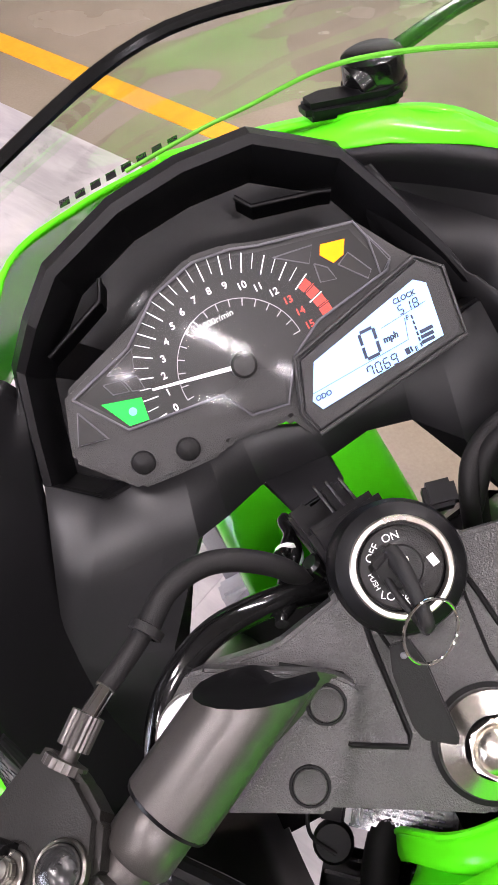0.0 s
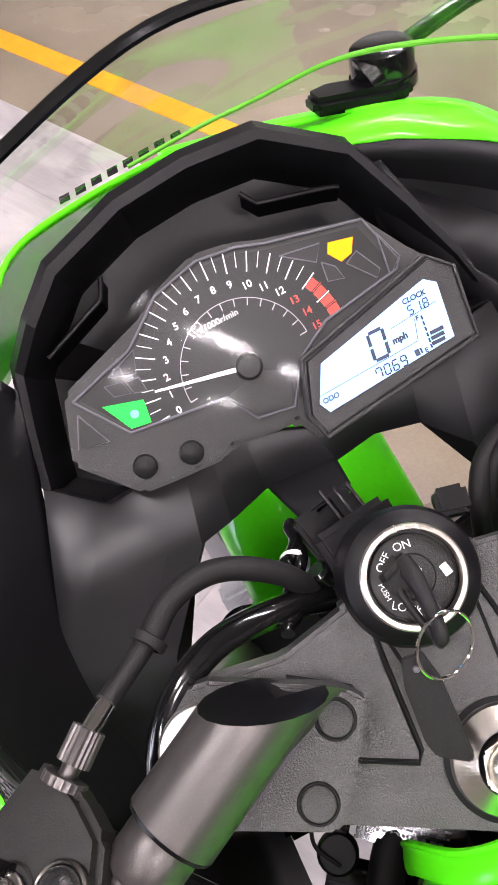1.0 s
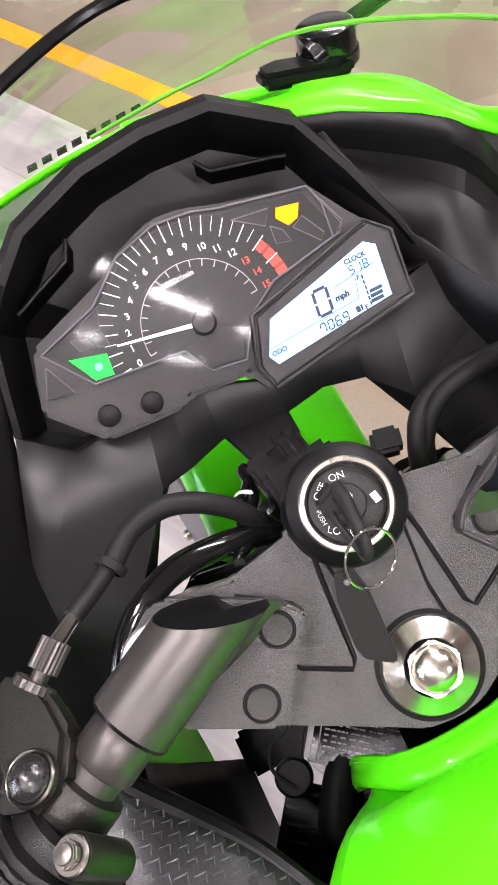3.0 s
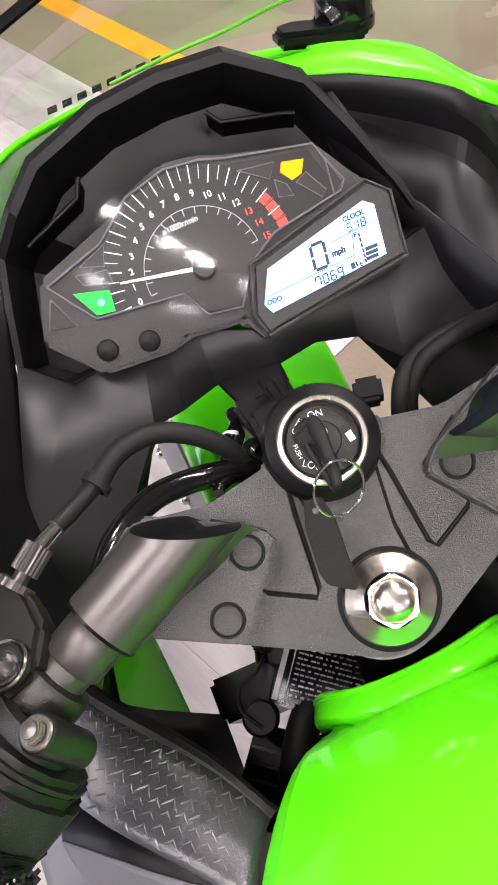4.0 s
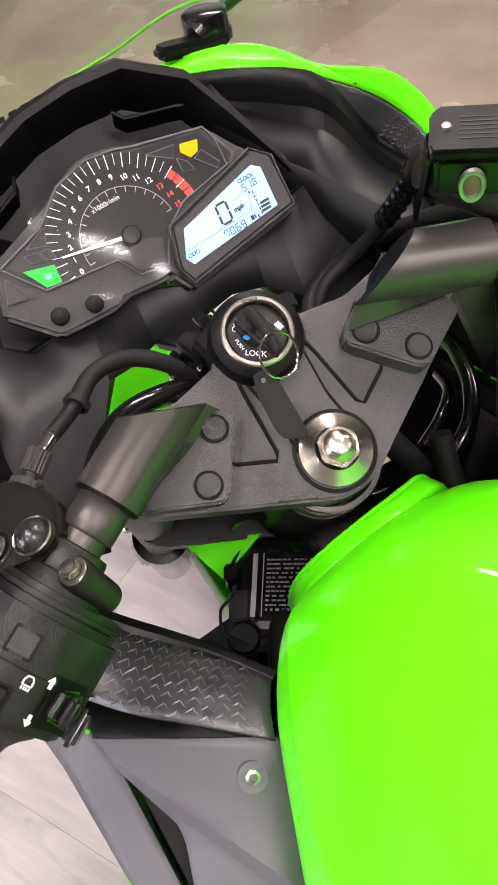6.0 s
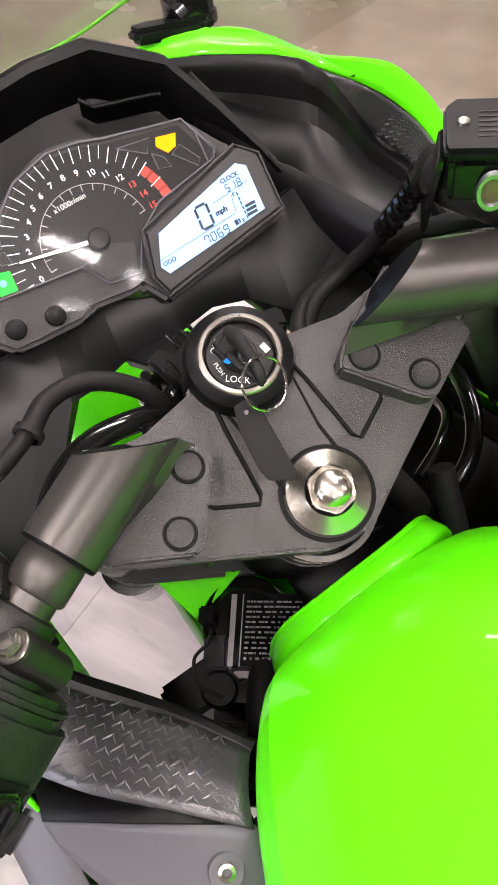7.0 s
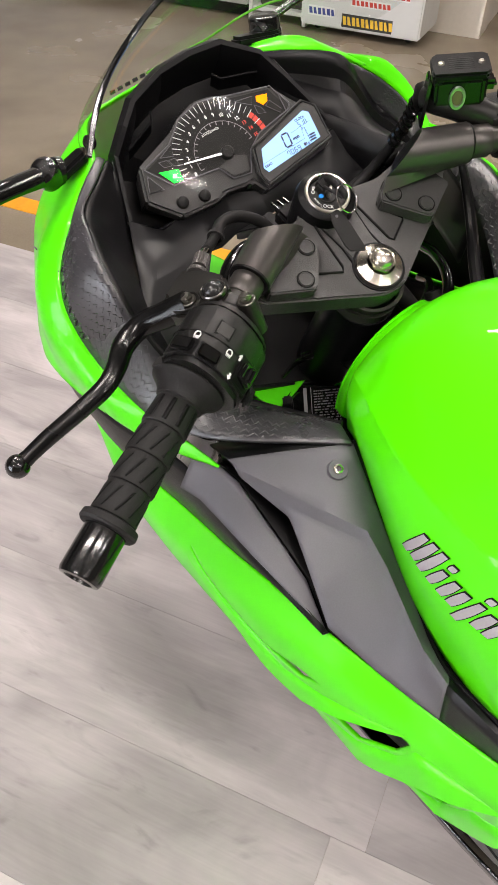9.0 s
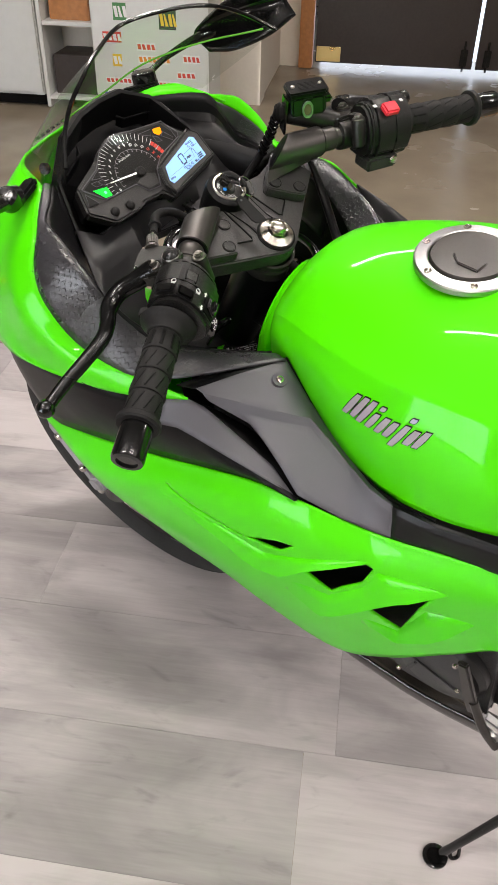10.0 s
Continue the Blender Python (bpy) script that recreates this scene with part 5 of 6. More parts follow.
wheel = part("front_wheel", lathe([(.200, -.04), (.215, -.046), (.222, -.042), (.212, -.025), (.208, 0), (.212, .025), (.222, .042), (.215, .046), (.200, .04)], AX, 64), GLOSSY, bike, "black cast front wheel")
part("tyre", lathe([(.218, -.045), (.245, -.056), (.272, -.054), (.290, -.036), (.2985, -.014), (.300, 0), (.2985, .014), (.290, .036), (.272, .054), (.245, .056), (.218, .045)], AX, 72), TYRE, wheel, "black road tyre")
part("hub", lathe([(0, -.06), (.03, -.06), (.035, -.03), (.035, .03), (.03, .06), (0, .06)], AX, 32), SATIN, wheel)
for k in range(10):
    a = 2 * math.pi * k / 10
    part("spoke", sweep([AX @ Vector((.03 * math.cos(a), .03 * math.sin(a), 0)), AX @ Vector((.205 * math.cos(a + .12), .205 * math.sin(a + .12), 0))], .011, 8), GLOSSY, wheel)
part("brake_disc", lathe([(.085, -.066), (.145, -.066), (.145, -.061), (.085, -.061), (.085, -.066)], AX, 64), STEEL, wheel, "steel brake disc")
CALGREY = material("grey_caliper_paint", (0.34, 0.33, 0.34), 0.42, grain=0.15, scale=600, wear=0.08)
cal = part("brake_caliper", join(prism([(.385, .300), (.402, .290), (.468, .412), (.462, .440), (.440, .446), (.420, .420)], .096, .122, Matrix(((0, 0, -1, 0), (1, 0, 0, 0), (0, 1, 0, 0), (0, 0, 0, 1))), .005), box(.040, .034, .030, pose(-.114, .372, .320, -28, 0, 0), .005)), CALGREY, bike, "pale grey brake caliper")
for y, z in ((.372, .300), (.405, .340), (.440, .405)):
    part("caliper_bolt", lathe([(0, .005), (.005, .005), (.0075, .002), (.0075, -.004)], pose(-.125, y, z, 0, -90, 0), 14), STEEL, cal)
guard = []
for ang in (64, 76, 88, 100, 120, 140, 155):
    c, d = math.cos(radians(ang)), math.sin(radians(ang))
    guard.append([(x, .354 + r * c, .30 + r * d) for x, r in ((-.082, .285), (-.074, .322), (-.04, .337), (0, .341), (.04, .337), (.074, .322), (.082, .285))])
part("front_mudguard", surface(guard, 25, 24), GREEN, bike, "lime green front mudguard", .003)

# clip-on handlebars with their fittings
BA, BB = Vector((-.075, .045, .917)), Vector((-.338, -.078, .868))


def bar_frame():
    z = (BB - BA).normalized()
    y = (Vector((0, 0, 1)) - z * z.z).normalized()
    x = y.cross(z)
    return Matrix(((x.x, y.x, z.x, BA.x), (x.y, y.y, z.y, BA.y), (x.z, y.z, z.z, BA.z), (0, 0, 0, 1)))


BF = bar_frame()


PERCH = material("worn_black_metal", (0.011, 0.0102, 0.0090), 0.36, metal=0.3, grain=0.35, scale=900, bump=0.25, bump_scale=1500, wear=0.1)
GRIP = material("grip_rubber", (0.013, 0.0126, 0.0125), 0.62, spec=0.2, grain=0.35, scale=900, bump=0.4, bump_scale=1600, wear=0.1)
LEVER = material("satin_black_paint", (0.003, 0.003, 0.003), 0.25, spec=0.35, grain=0.2, wear=0.06)
ZINC = material("dull_zinc", (0.20, 0.19, 0.17), 0.32, metal=1.0, grain=0.2, wear=0.1)
RUBBERBALL = material("shiny_black_rubber", (0.015, 0.015, 0.015), 0.26, grain=0.2, wear=0.05)


def handlebar(right):
    def mk(name, bm, mat, parent, label="", thick=0.0, sharp=35.0):
        if right:
            for v in bm.verts:
                if name not in ("handlebar", "bolt_plug", "plug_gap"):
                    v.co += Vector((-.0054, -.0075, .0128)) * max(0.0, min(1.12, .45 + 5.5 * (BF.inverted() @ v.co).z))
                v.co.x = -v.co.x
        return part(name, bm, mat, parent, label, thick, sharp)

    pad = [(-.0835, .0745), (-.042, .0520), (-.0358, .0450), (-.0350, .0425), (-.0500, .0232), (-.0600, .0105), (-.0655, .0085), (-.0990, .0255)]
    clamp = mk("handlebar", prism(pad, -.0136, .0, STEER, .0022), CAST, bike, "black cast clip-on handlebar")
    rows = []
    for k in range(14):
        q = k / 13
        f = (1 - q) ** 1.3
        r = .0170
        loop = [(r * math.cos(radians(w)), r * math.sin(radians(w))) for w in range(-50, 231, 20)]
        bx, by, hw = .007 * f, -r - .010 * f, .010 * f + .007 * (1 - f)
        loop += [(bx - hw, by * .92), (bx - hw * .7, by), (bx, by * 1.02), (bx + hw * .7, by), (bx + hw, by * .92)]
        rows.append([BF @ Vector((x, y, (-.010 - .010 * max(-1, min(1, x / r)) + .012 * max(-.8, y / r)) * (1 - q) + .041 * q)) for x, y in loop])
    mk("sleeve", grid(rows, True), SATIN, clamp, "satin black clamp sleeve cast with its foot", sharp=50)
    # end faces of the same casting, coloured black for being unlit
    mk("sleeve_end", join(grid([rows[0], [v.lerp(sum(rows[0], Vector()) / len(rows[0]), .06) + (BF.to_3x3() @ Vector((0, 0, -.0006))) for v in rows[0]], [sum(rows[0], Vector()) / len(rows[0]) + (BF.to_3x3() @ Vector((0, 0, -.0006)))] * len(rows[0])], True), lathe([(.0170, .041), (.0164, .0425), (.0120, .0427)], BF, 40)), BLACK, clamp)
    for u, v in ((-.048, .0425), (-.0665, .0200)):
        mk("plug_gap", lathe([(.0062, .0002), (.0066, .0008), (.0073, .0008), (.0076, .0002)], STEER @ pose(u, v, 0), 28), GROOVE, clamp)
        mk("bolt_plug", lathe([(.0063, .0), (.0063, .0008), (.0058, .0013), (.0048, .0010), (0, .0012)], STEER @ pose(u, v, 0), 28), TEXTURED, clamp, "round black plug")
    mk("bar_tube", lathe([(.0112, .030), (.0112, .150), (0, .150)], BF, 32), SATIN, clamp, "black handlebar tube")
    mk("tube_collar", lathe([(.0128, .042), (.0134, .043), (.0134, .0585), (.0124, .060), (.0110, .0602)], BF, 32), SATIN, clamp)
    # switch housing
    sect = [(-.016, -.020), (-.021, .004), (-.0165, .026), (-.006, .035), (.008, .0395), (.018, .0375), (.029, .0290), (.0365, .0150), (.0405, -.002), (.036, -.018), (.022, -.028), (-.004, -.028)]
    hs = mk("switch_housing", prism(sect, .094, .1430, BF, .004), HOUSING, clamp, "textured black switch housing")
    mk("housing_cap", prism([(x * .90 + .001, y * .90) for x, y in sect], .088, .096, BF, .003), HOUSING, hs)
    mk("housing_collar", lathe([(.0130, .080), (.0190, .081), (.0205, .084), (.0205, .090)], BF @ pose(.007, .004, 0), 32), HOUSING, hs)
    mk("housing_seam", prism([(x * 1.008, y * 1.008) for x, y in sect], .1195, .1202, BF), GROOVE, hs)
    # grip: ribbed sleeve with leaf-shaped cuts
    prof = [(.0112, .142), (.0268, .143), (.0282, .1448), (.0272, .147), (.0228, .1505), (.0190, .155), (.0176, .159)]
    for k in range(4):
        z = .160 + k * .0237
        prof += [(.0156, z), (.0160, z + .001), (.0171, z + .0216), (.0168, z + .0224), (.0154, z + .0230)]
    prof += [(.0175, .2545), (.0205, .256), (.0210, .2605), (.0195, .2625), (.0120, .263)]
    grip = mk("grip", lathe(prof, BF, 48), GRIP, clamp, "black rubber grip with leaf-shaped cuts")
    for k in range(4):
        z = .160 + k * .0237
        for j in range(10):
            a = 2 * math.pi * j / 10 + (k % 2) * .3
            if k == 0:
                pts = [(a - .10, z + .002), (a + .10, z + .002), (a + .10, z + .020), (a - .10, z + .020)]
            else:
                pts = [(a - .24, z + .003), (a - .10, z + .004), (a + .24, z + .020), (a + .14, z + .0205)]
            leaf = bmesh.new()
            n = 7
            pts = [(pts[0][0] + (pts[3][0] - pts[0][0]) * i / n, pts[0][1] + (pts[3][1] - pts[0][1]) * i / n) for i in range(n + 1)] + [(pts[1][0] + (pts[2][0] - pts[1][0]) * i / n, pts[1][1] + (pts[2][1] - pts[1][1]) * i / n) for i in range(n + 1)]
            top = [BF @ Vector(((.01615 + (h - z) * .051) * math.cos(q), (.01615 + (h - z) * .051) * math.sin(q), h)) for q, h in pts]
            put(leaf, top, [(i, i + 1, n + 2 + i, n + 1 + i) for i in range(n)], True)
            mk("grip_cut", leaf, GROOVE, clamp, "", .0003)
    mk("bar_end", lathe([(.0125, .2615), (.0150, .263), (.0152, .296), (.0142, .2985), (.0100, .2990), (.0095, .2970), (0, .2970)], BF, 40), GLOSSY, clamp, "polished black bar-end weight")
    # lever and its perch
    lv = [(-.166, .030, .919), (-.180, .042, .911), (-.197, .0535, .904), (-.216, .0525, .897), (-.232, .041, .892), (-.247, .0355, .887), (-.270, .0360, .880), (-.300, .0405, .869), (-.322, .0420, .861)]
    if right:
        lv = [(x, y + .004, z + .004) for x, y, z in lv]
    lever = mk("brake_lever" if right else "clutch_lever", sweep(lv, [.0110, .0105, .0095, .0088, .0078, .0074, .0070, .0066, .0060], 14, 44, flat_y=.75), LEVER, clamp, "satin black curved lever")
    mk("lever_ball", lathe([(0, -.0095), (.0048, -.0082), (.0082, -.0048), (.0095, 0), (.0082, .0048), (.0048, .0082), (0, .0095)], pose(-.329, .0425, .859), 24), GLOSSY, lever)
    PN = frame_at((-.147, .022, .924), (1, 0, .12), (0, 1, -.08))
    arm = [(-.0015, .0454), (.006, .040), (.013, .026), (.017, .010), (.010, -.007), (-.006, -.012), (-.023, -.006), (-.034, .006), (-.036, .020), (-.026, .0329)]
    perch = mk("lever_perch", prism(arm, -.015, .0, PN, .003), PERCH, clamp, "black cast lever perch")
    mk("perch_clamp", lathe([(.0108, .066), (.0155, .067), (.0162, .069), (.0162, .080), (.0155, .082), (.0108, .083)], BF, 32), PERCH, perch)
    mk("perch_boss", lathe([(.0076, -.028), (.0076, .0005), (.0070, .0014)], PN @ pose(.0086, -.0305, 0), 24), PERCH, perch)
    mk("perch_boss", lathe([(.0098, -.016), (.0098, .0004), (.0090, .0014)], PN @ pose(-.0188, .0085, 0), 24), PERCH, perch)
    if not right:
        mk("ball_rim", lathe([(.0086, -.002), (.0098, -.001), (.0101, .0022), (.0094, .0032), (.0086, .0026), (.0083, -.001)], PN @ pose(0, 0, 0), 40), ZINC, perch, "bright worn rim")
        mk("rubber_ball_cap", lathe([(.0085, .0), (.0082, .0030), (.0069, .0056), (.0047, .0074), (.0023, .0083), (0, .0086)], PN, 36), RUBBERBALL, perch, "rounded shiny black rubber cap")
    for p in ((-.0188, .0085), (.0086, -.0305)):
        mk("perch_bolt", join(lathe([(.0068, .001), (.0068, .0020), (.0062, .0026), (0, .0026)], PN @ pose(p[0], p[1], 0), 24), prism(circle(.0051, 6, start=12, end=372), .0024, .0062, PN @ pose(p[0], p[1], 0), .0008), lathe([(.0036, .0060), (.0032, .0069), (0, .0072)], PN @ pose(p[0], p[1], 0), 16)), ZINC, perch, "zinc hexagon bolt")
    return clamp, hs, perch, mk


barL, housing, perchL, mkL = handlebar(False)
# left switch details: beam rocker, indicator slider and horn
def on_housing(x, y, z, nx, ny):
    """A frame on the switch housing: its x runs round the housing, its y towards the yoke."""
    return frame_at(BF @ Vector((x, y, z)), BF.to_3x3() @ Vector((ny, -nx, 0)), BF.to_3x3() @ Vector((0, 0, -1)))


R1, R2 = on_housing(.004, .0385, .1335, -.12, 1), on_housing(.0225, .0345, .1335, .62, .8)
part("switch_slot", join(box(.020, .0125, .0014, R1 @ pose(0, 0, .0002), .0006), box(.017, .0125, .0014, R2 @ pose(0, 0, .0002), .0006)), GROOVE, housing)
part("beam_switch", prism([(-.0085, -.0052), (.0085, -.0052), (.0085, .0052), (-.0085, .0052)], .0006, .0042, R1, .0014), GLOSSY, housing, "glossy black rocker switch")
part("beam_switch", prism([(-.0075, -.0052), (.0075, -.0052), (.0070, .0052), (-.0075, .0052)], .0004, .0028, R2, .0012), GLOSSY, housing, "glossy black rocker switch")
SQ = on_housing(.0235, .0328, .1110, .62, .8)
part("square_button", prism([(-.0056, -.0052), (.0056, -.0052), (.0056, .0052), (-.0056, .0052)], -.0005, .0007, SQ, .0006), TEXTURED, housing, "flat square button")
part("button_gap", prism([(-.0062, -.0058), (.0062, -.0058), (.0062, .0058), (-.0062, .0058)], -.0008, .0002, SQ), GROOVE, housing)
SL = on_housing(.0385, .0075, .1270, .97, .22)
part("indicator_well", box(.020, .022, .0016, SL @ pose(0, 0, .0002), .0006), GROOVE, housing)
slider = part("indicator_switch", join(prism([(-.008, -.006), (.007, -.008), (.009, .002), (.004, .009), (-.007, .007)], 0, .0052, SL, .0015), box(.006, .013, .006, SL @ pose(.0005, .0, .006, 0, 12, 0), .0018)), GLOSSY, housing, "glossy black indicator slider")
part("horn_button", prism([(-.007, -.009), (.006, -.009), (.009, .006), (-.006, .009)], 0, .006, on_housing(.0365, -.0130, .1330, .93, -.35), .002), GLOSSY, housing, "glossy black horn button")
part("passing_switch", box(.010, .012, .012, BF @ pose(-.024, .006, .137), .002), RUBBER, housing)
for m in (on_housing(.0100, .0398, .1235, .05, 1) @ Matrix.Scale(.8, 4), on_housing(.0310, .0262, .1235, .8, .6) @ Matrix.Scale(.8, 4)):
    sym = bmesh.new()
    pts = [(-.0026, -.0016), (-.0026, .0012), (-.0014, .0032), (.0014, .0032), (.0026, .0012), (.0026, -.0016)]
    for p, q in zip(pts, pts[1:] + pts[:1]):
        d = Vector((q[0] - p[0], q[1] - p[1])).normalized() * .00036
        prism([(p[0] - d.y, p[1] + d.x), (q[0] - d.y, q[1] + d.x), (q[0] + d.y, q[1] - d.x), (p[0] + d.y, p[1] - d.x)], -.0006, .0005, m, 0, sym)
    for k in range(4):
        box(.0006, .0016, .0010, m @ pose(-.0021 + k * .0014, -.0032, 0), 0, sym)
    part("beam_symbol", sym, WHITE, housing, "white printed lamp symbol")
for m, r in ((on_housing(.0357, .0178, .1200, .9, .42), 0), (on_housing(.0350, .0182, .1365, .9, .42), 180)):
    part("arrow_symbol", prism([(-.0007, -.0024), (.0007, -.0024), (.0007, .0001), (.0021, .0001), (0, .0026), (-.0021, .0001), (-.0007, .0001)], -.0004, .0006, m @ pose(0, 0, 0, 0, 0, r)), WHITE, housing, "white printed arrow")

barR, housingR, perchR, mkR = handlebar(True)
mkR("stop_switch", box(.016, .008, .018, BF @ pose(.030, .032, .112, 0, 0, -25), .002), RED, housingR, "red engine stop switch")
mkR("starter_switch", box(.03, .016, .040, BF @ pose(.022, -.028, .108, 0, 0, 0), .003), TEXTURED, housingR)
mkR("starter_button", lathe([(0, .004), (.004, .0035), (.005, .001)], BF @ pose(.040, -.024, .118, 0, 90, 0), 16), STEEL, housingR, "small pale button")
for z, w in ((.094, .004), (.128, .004)):
    mkR("switch_mark", box(.004, .0008, .004, BF @ pose(.026, .0372, z, 0, 0, -14)), WHITE, housingR)
# brake reservoir above the right bar
RES = frame_at((.126, .043, .954), (.75, -.66, -.05), (.66, .75, .02)) @ Matrix.Diagonal((.66, .68, 1, 1))
res = part("brake_reservoir", prism([(-.030, -.022), (.026, -.022), (.032, -.016), (.032, .018), (.026, .023), (-.026, .023), (-.033, .016), (-.033, -.016)], -.006, .016, RES, .003), LEVER, bike, "glossy black brake fluid reservoir")
part("reservoir_lid", prism([(-.034, -.025), (.029, -.025), (.035, -.018), (.035, .020), (.028, .026), (-.029, .026), (-.036, .018), (-.036, -.018)], .0162, .022, RES, .002), BLACK, res, "black ribbed lid")
for x, y in ((-.024, 0), (.024, 0)):
    part("lid_screw", lathe([(0, .0222), (.0025, .0226), (.0036, .0236), (.0040, .022)], RES @ pose(x, y, 0), 16), STEEL, res)
for k in range(6):
    part("lid_print", box(.030, .0012, .0004, RES @ pose(0, -.012 + k * .0046, .0221)), SMOKE, res)
sight = part("sight_glass", lathe([(.0064, .0002), (.0070, .0028), (.0092, .0030), (.0100, .0)], RES @ pose(-.004, -.0240, .002, 90, 0, 0), 28), ALU, res, "round sight glass in a metal rim")
part("sight_lens", lathe([(0, .0016), (.0050, .0012), (.0066, .0004)], RES @ pose(-.004, -.0240, .002, 90, 0, 0), 24), material("brake_fluid_brown", (0.10, 0.075, 0.04), 0.3, grain=0.2), sight, "brownish lens")
part("lid_tab", box(.014, .02, .008, RES @ pose(.038, .004, .004), .003), GLOSSY, res)
part("reservoir_bracket", join(box(.004, .030, .040, RES @ pose(-.040, .002, -.008, 0, 12, 0), .001), box(.03, .020, .006, RES @ pose(-.024, .006, -.010), .001)), GLOSSY, res, "bent black steel bracket")
part("master_cylinder", sweep([(.150, .020, .925), (.128, .040, .940), (.116, .060, .945), (.112, .072, .945)], [.012, .013, .012, .008], 18, 14), PERCH, bike, "black brake master cylinder")
part("brake_hose", sweep([(.118, .078, .948), (.1235, .086, .935), (.120, .096, .910), (.113, .112, .880), (.098, .126, .856), (.074, .124, .846), (.054, .108, .825)], .0048, 12, 36), RUBBER, bike, "black brake hose")
for k in range(7):
    p = curve_through([(.1228, .088, .929), (.120, .096, .910), (.115, .107, .890)], 7)[k]
    part("hose_clip", lathe([(.0052, -.002), (.0068, -.0015), (.0068, .0015), (.0052, .002)], along(p, p + Vector((-.004, .012, -.012))), 14), GLOSSY, bike)

# cables and wiring
def cable(name, pts, r, mat=RUBBER, label="", parent=bike, n=40):
    return part(name, sweep(pts, r, 12, n), mat, parent, label)


cc = cable("clutch_cable", [(-.098, .0915, .9105), (-.084, .103, .9105), (-.066, .108, .905), (-.048, .104, .893), (-.036, .098, .872), (-.03, .09, .82)], .0050, RUBBER, "black sheathed clutch cable")
part("cable_sleeve", sweep([(-.118, .0745, .918), (-.104, .087, .912), (-.090, .098, .911)], .0042, 12, 10), RUBBER, cc)
part("cable_ring", lathe([(.0055, -.0022), (.0072, -.0018), (.0072, .0018), (.0055, .0022)], along((-.098, .0915, .9105), (-.084, .103, .9105)), 20), RUBBER, cc)
part("cable_ferrule", sweep([(-.1265, .0675, .9195), (-.117, .0755, .917)], .0036, 14), CHROME, cc, "bright ferrule")
kn = bmesh.new()
m = along((-.1345, .0605, .9185), (-.1265, .0675, .9195))
prof = circle(.0062, 40)
prism([(x * (1.0 if i % 2 else .92), y * (1.0 if i % 2 else .92)) for i, (x, y) in enumerate(prof)], -.001, .0115, m, 0, kn)
part("cable_adjuster", kn, SATIN, cc, "knurled black adjuster")
kn = bmesh.new()
prism([(x * 1.35 * (1.0 if i % 2 else .95), y * 1.35 * (1.0 if i % 2 else .95)) for i, (x, y) in enumerate(prof)], -.009, -.0055, m, 0, kn)
part("lock_wheel", kn, SATIN, cc, "knurled lock wheel")
part("adjuster_thread", sweep([m @ Vector((0, 0, -.022)), m @ Vector((0, 0, 0))], .0035, 12), SATIN, cc)
cable("fork_hose", [(-.030, .094, .862), (-.050, .092, .878), (-.078, .088, .887), (-.102, .076, .886), (-.117, .060, .877), (-.123, .046, .864)], .0062, GLOSSY, "glossy black hose round the fork")
for off in ((0, 0, 0), (.007, .004, -.008)):
    cable("throttle_cable", [tuple(Vector(p) + Vector(off)) for p in ((.168, .050, .902), (.146, .092, .884), (.118, .126, .858), (.092, .138, .842), (.068, .128, .843), (.055, .112, .836), (.048, .092, .800))], .0050, RUBBER, "black throttle cable")
part("cable_clip", lathe([(.0056, -.004), (.0100, -.003), (.0100, .003), (.0056, .004)], along((.121, .125, .855), (.134, .108, .870)), 18), GLOSSY, bike, "black cable clip")
for k in range(3):
    off = [(-.0025, 0), (.0025, .001), (0, .003)][k]
    pts = [(-.0275 - q * .0028 + off[0] + .0022 * math.sin(q * 1.9 + k * 2.1), .138 - q * .0068 + off[1] + .0022 * math.cos(q * 1.9 + k * 2.1), .848 + q * .0036 + off[1]) for q in range(9)]
    cable("twisted_wire", pts, .0030, GLOSSY, "glossy taped wire")
part("cable_tie", lathe([(.0060, -.0012), (.0070, -.0012), (.0070, .0012), (.0060, .0012)], along((-.0358, .1175, .8580), (-.0386, .1107, .8616)), 20), WHITE, bike, "white cable tie")
part("connector", join(box(.030, .020, .018, pose(-.012, .124, .858, 27, 0, 12), .002), box(.012, .024, .010, pose(-.021, .120, .866, 27, 0, 12), .002), box(.010, .020, .008, pose(-.004, .124, .868, 27, 0, 12), .0015)), BLACK, bike, "black plug connector")
part("plug_rib", join(*[box(.0014, .018, .003, pose(-.010 + k * .006, .126 - k * .001, .8735, 27, 0, 12), .0005) for k in range(3)]), GLOSSY, bike)
part("lock_screw", lathe([(0, .002), (.0035, .002), (.0052, .0005), (.0052, -.006)], pose(-.0285, .102, .872, -20, -20, 0), 18), GLOSSY, bike)
part("connector", box(.014, .012, .018, pose(.034, .100, .878, 20, 0, -15), .002), BLACK, bike, "black plug connector")
part("lock_bracket", box(.036, .024, .016, pose(-.006, .104, .876, 27, 0, 6), .003), BLACK, bike)

# dark parts in the gap between yoke and tank
part("frame_spar", sweep([(-.03, -.03, .73), (-.07, -.06, .70), (-.115, -.16, .66), (-.13, -.32, .60), (-.12, -.46, .52)], .020, 14, 24), CAST, bike, "black steel frame tube")
part("frame_spar", sweep([(.03, -.03, .73), (.07, -.06, .70), (.115, -.16, .66), (.13, -.32, .60), (.12, -.46, .52)], .020, 14, 24), CAST, bike, "black steel frame tube")
part("head_tube", sweep([S(0, 0, -.06), S(0, 0, -.20)], .031, 24), BLACK, bike, "black steering head")
part("engine_block", join(box(.26, .34, .22, pose(0, -.22, .40), .02), box(.20, .14, .20, pose(0, -.03, .46, 18, 0, 0), .015)), CAST, bike, "black engine block")
part("air_box", box(.15, .26, .10, pose(0, -.20, .66), .02), BLACK, bike)
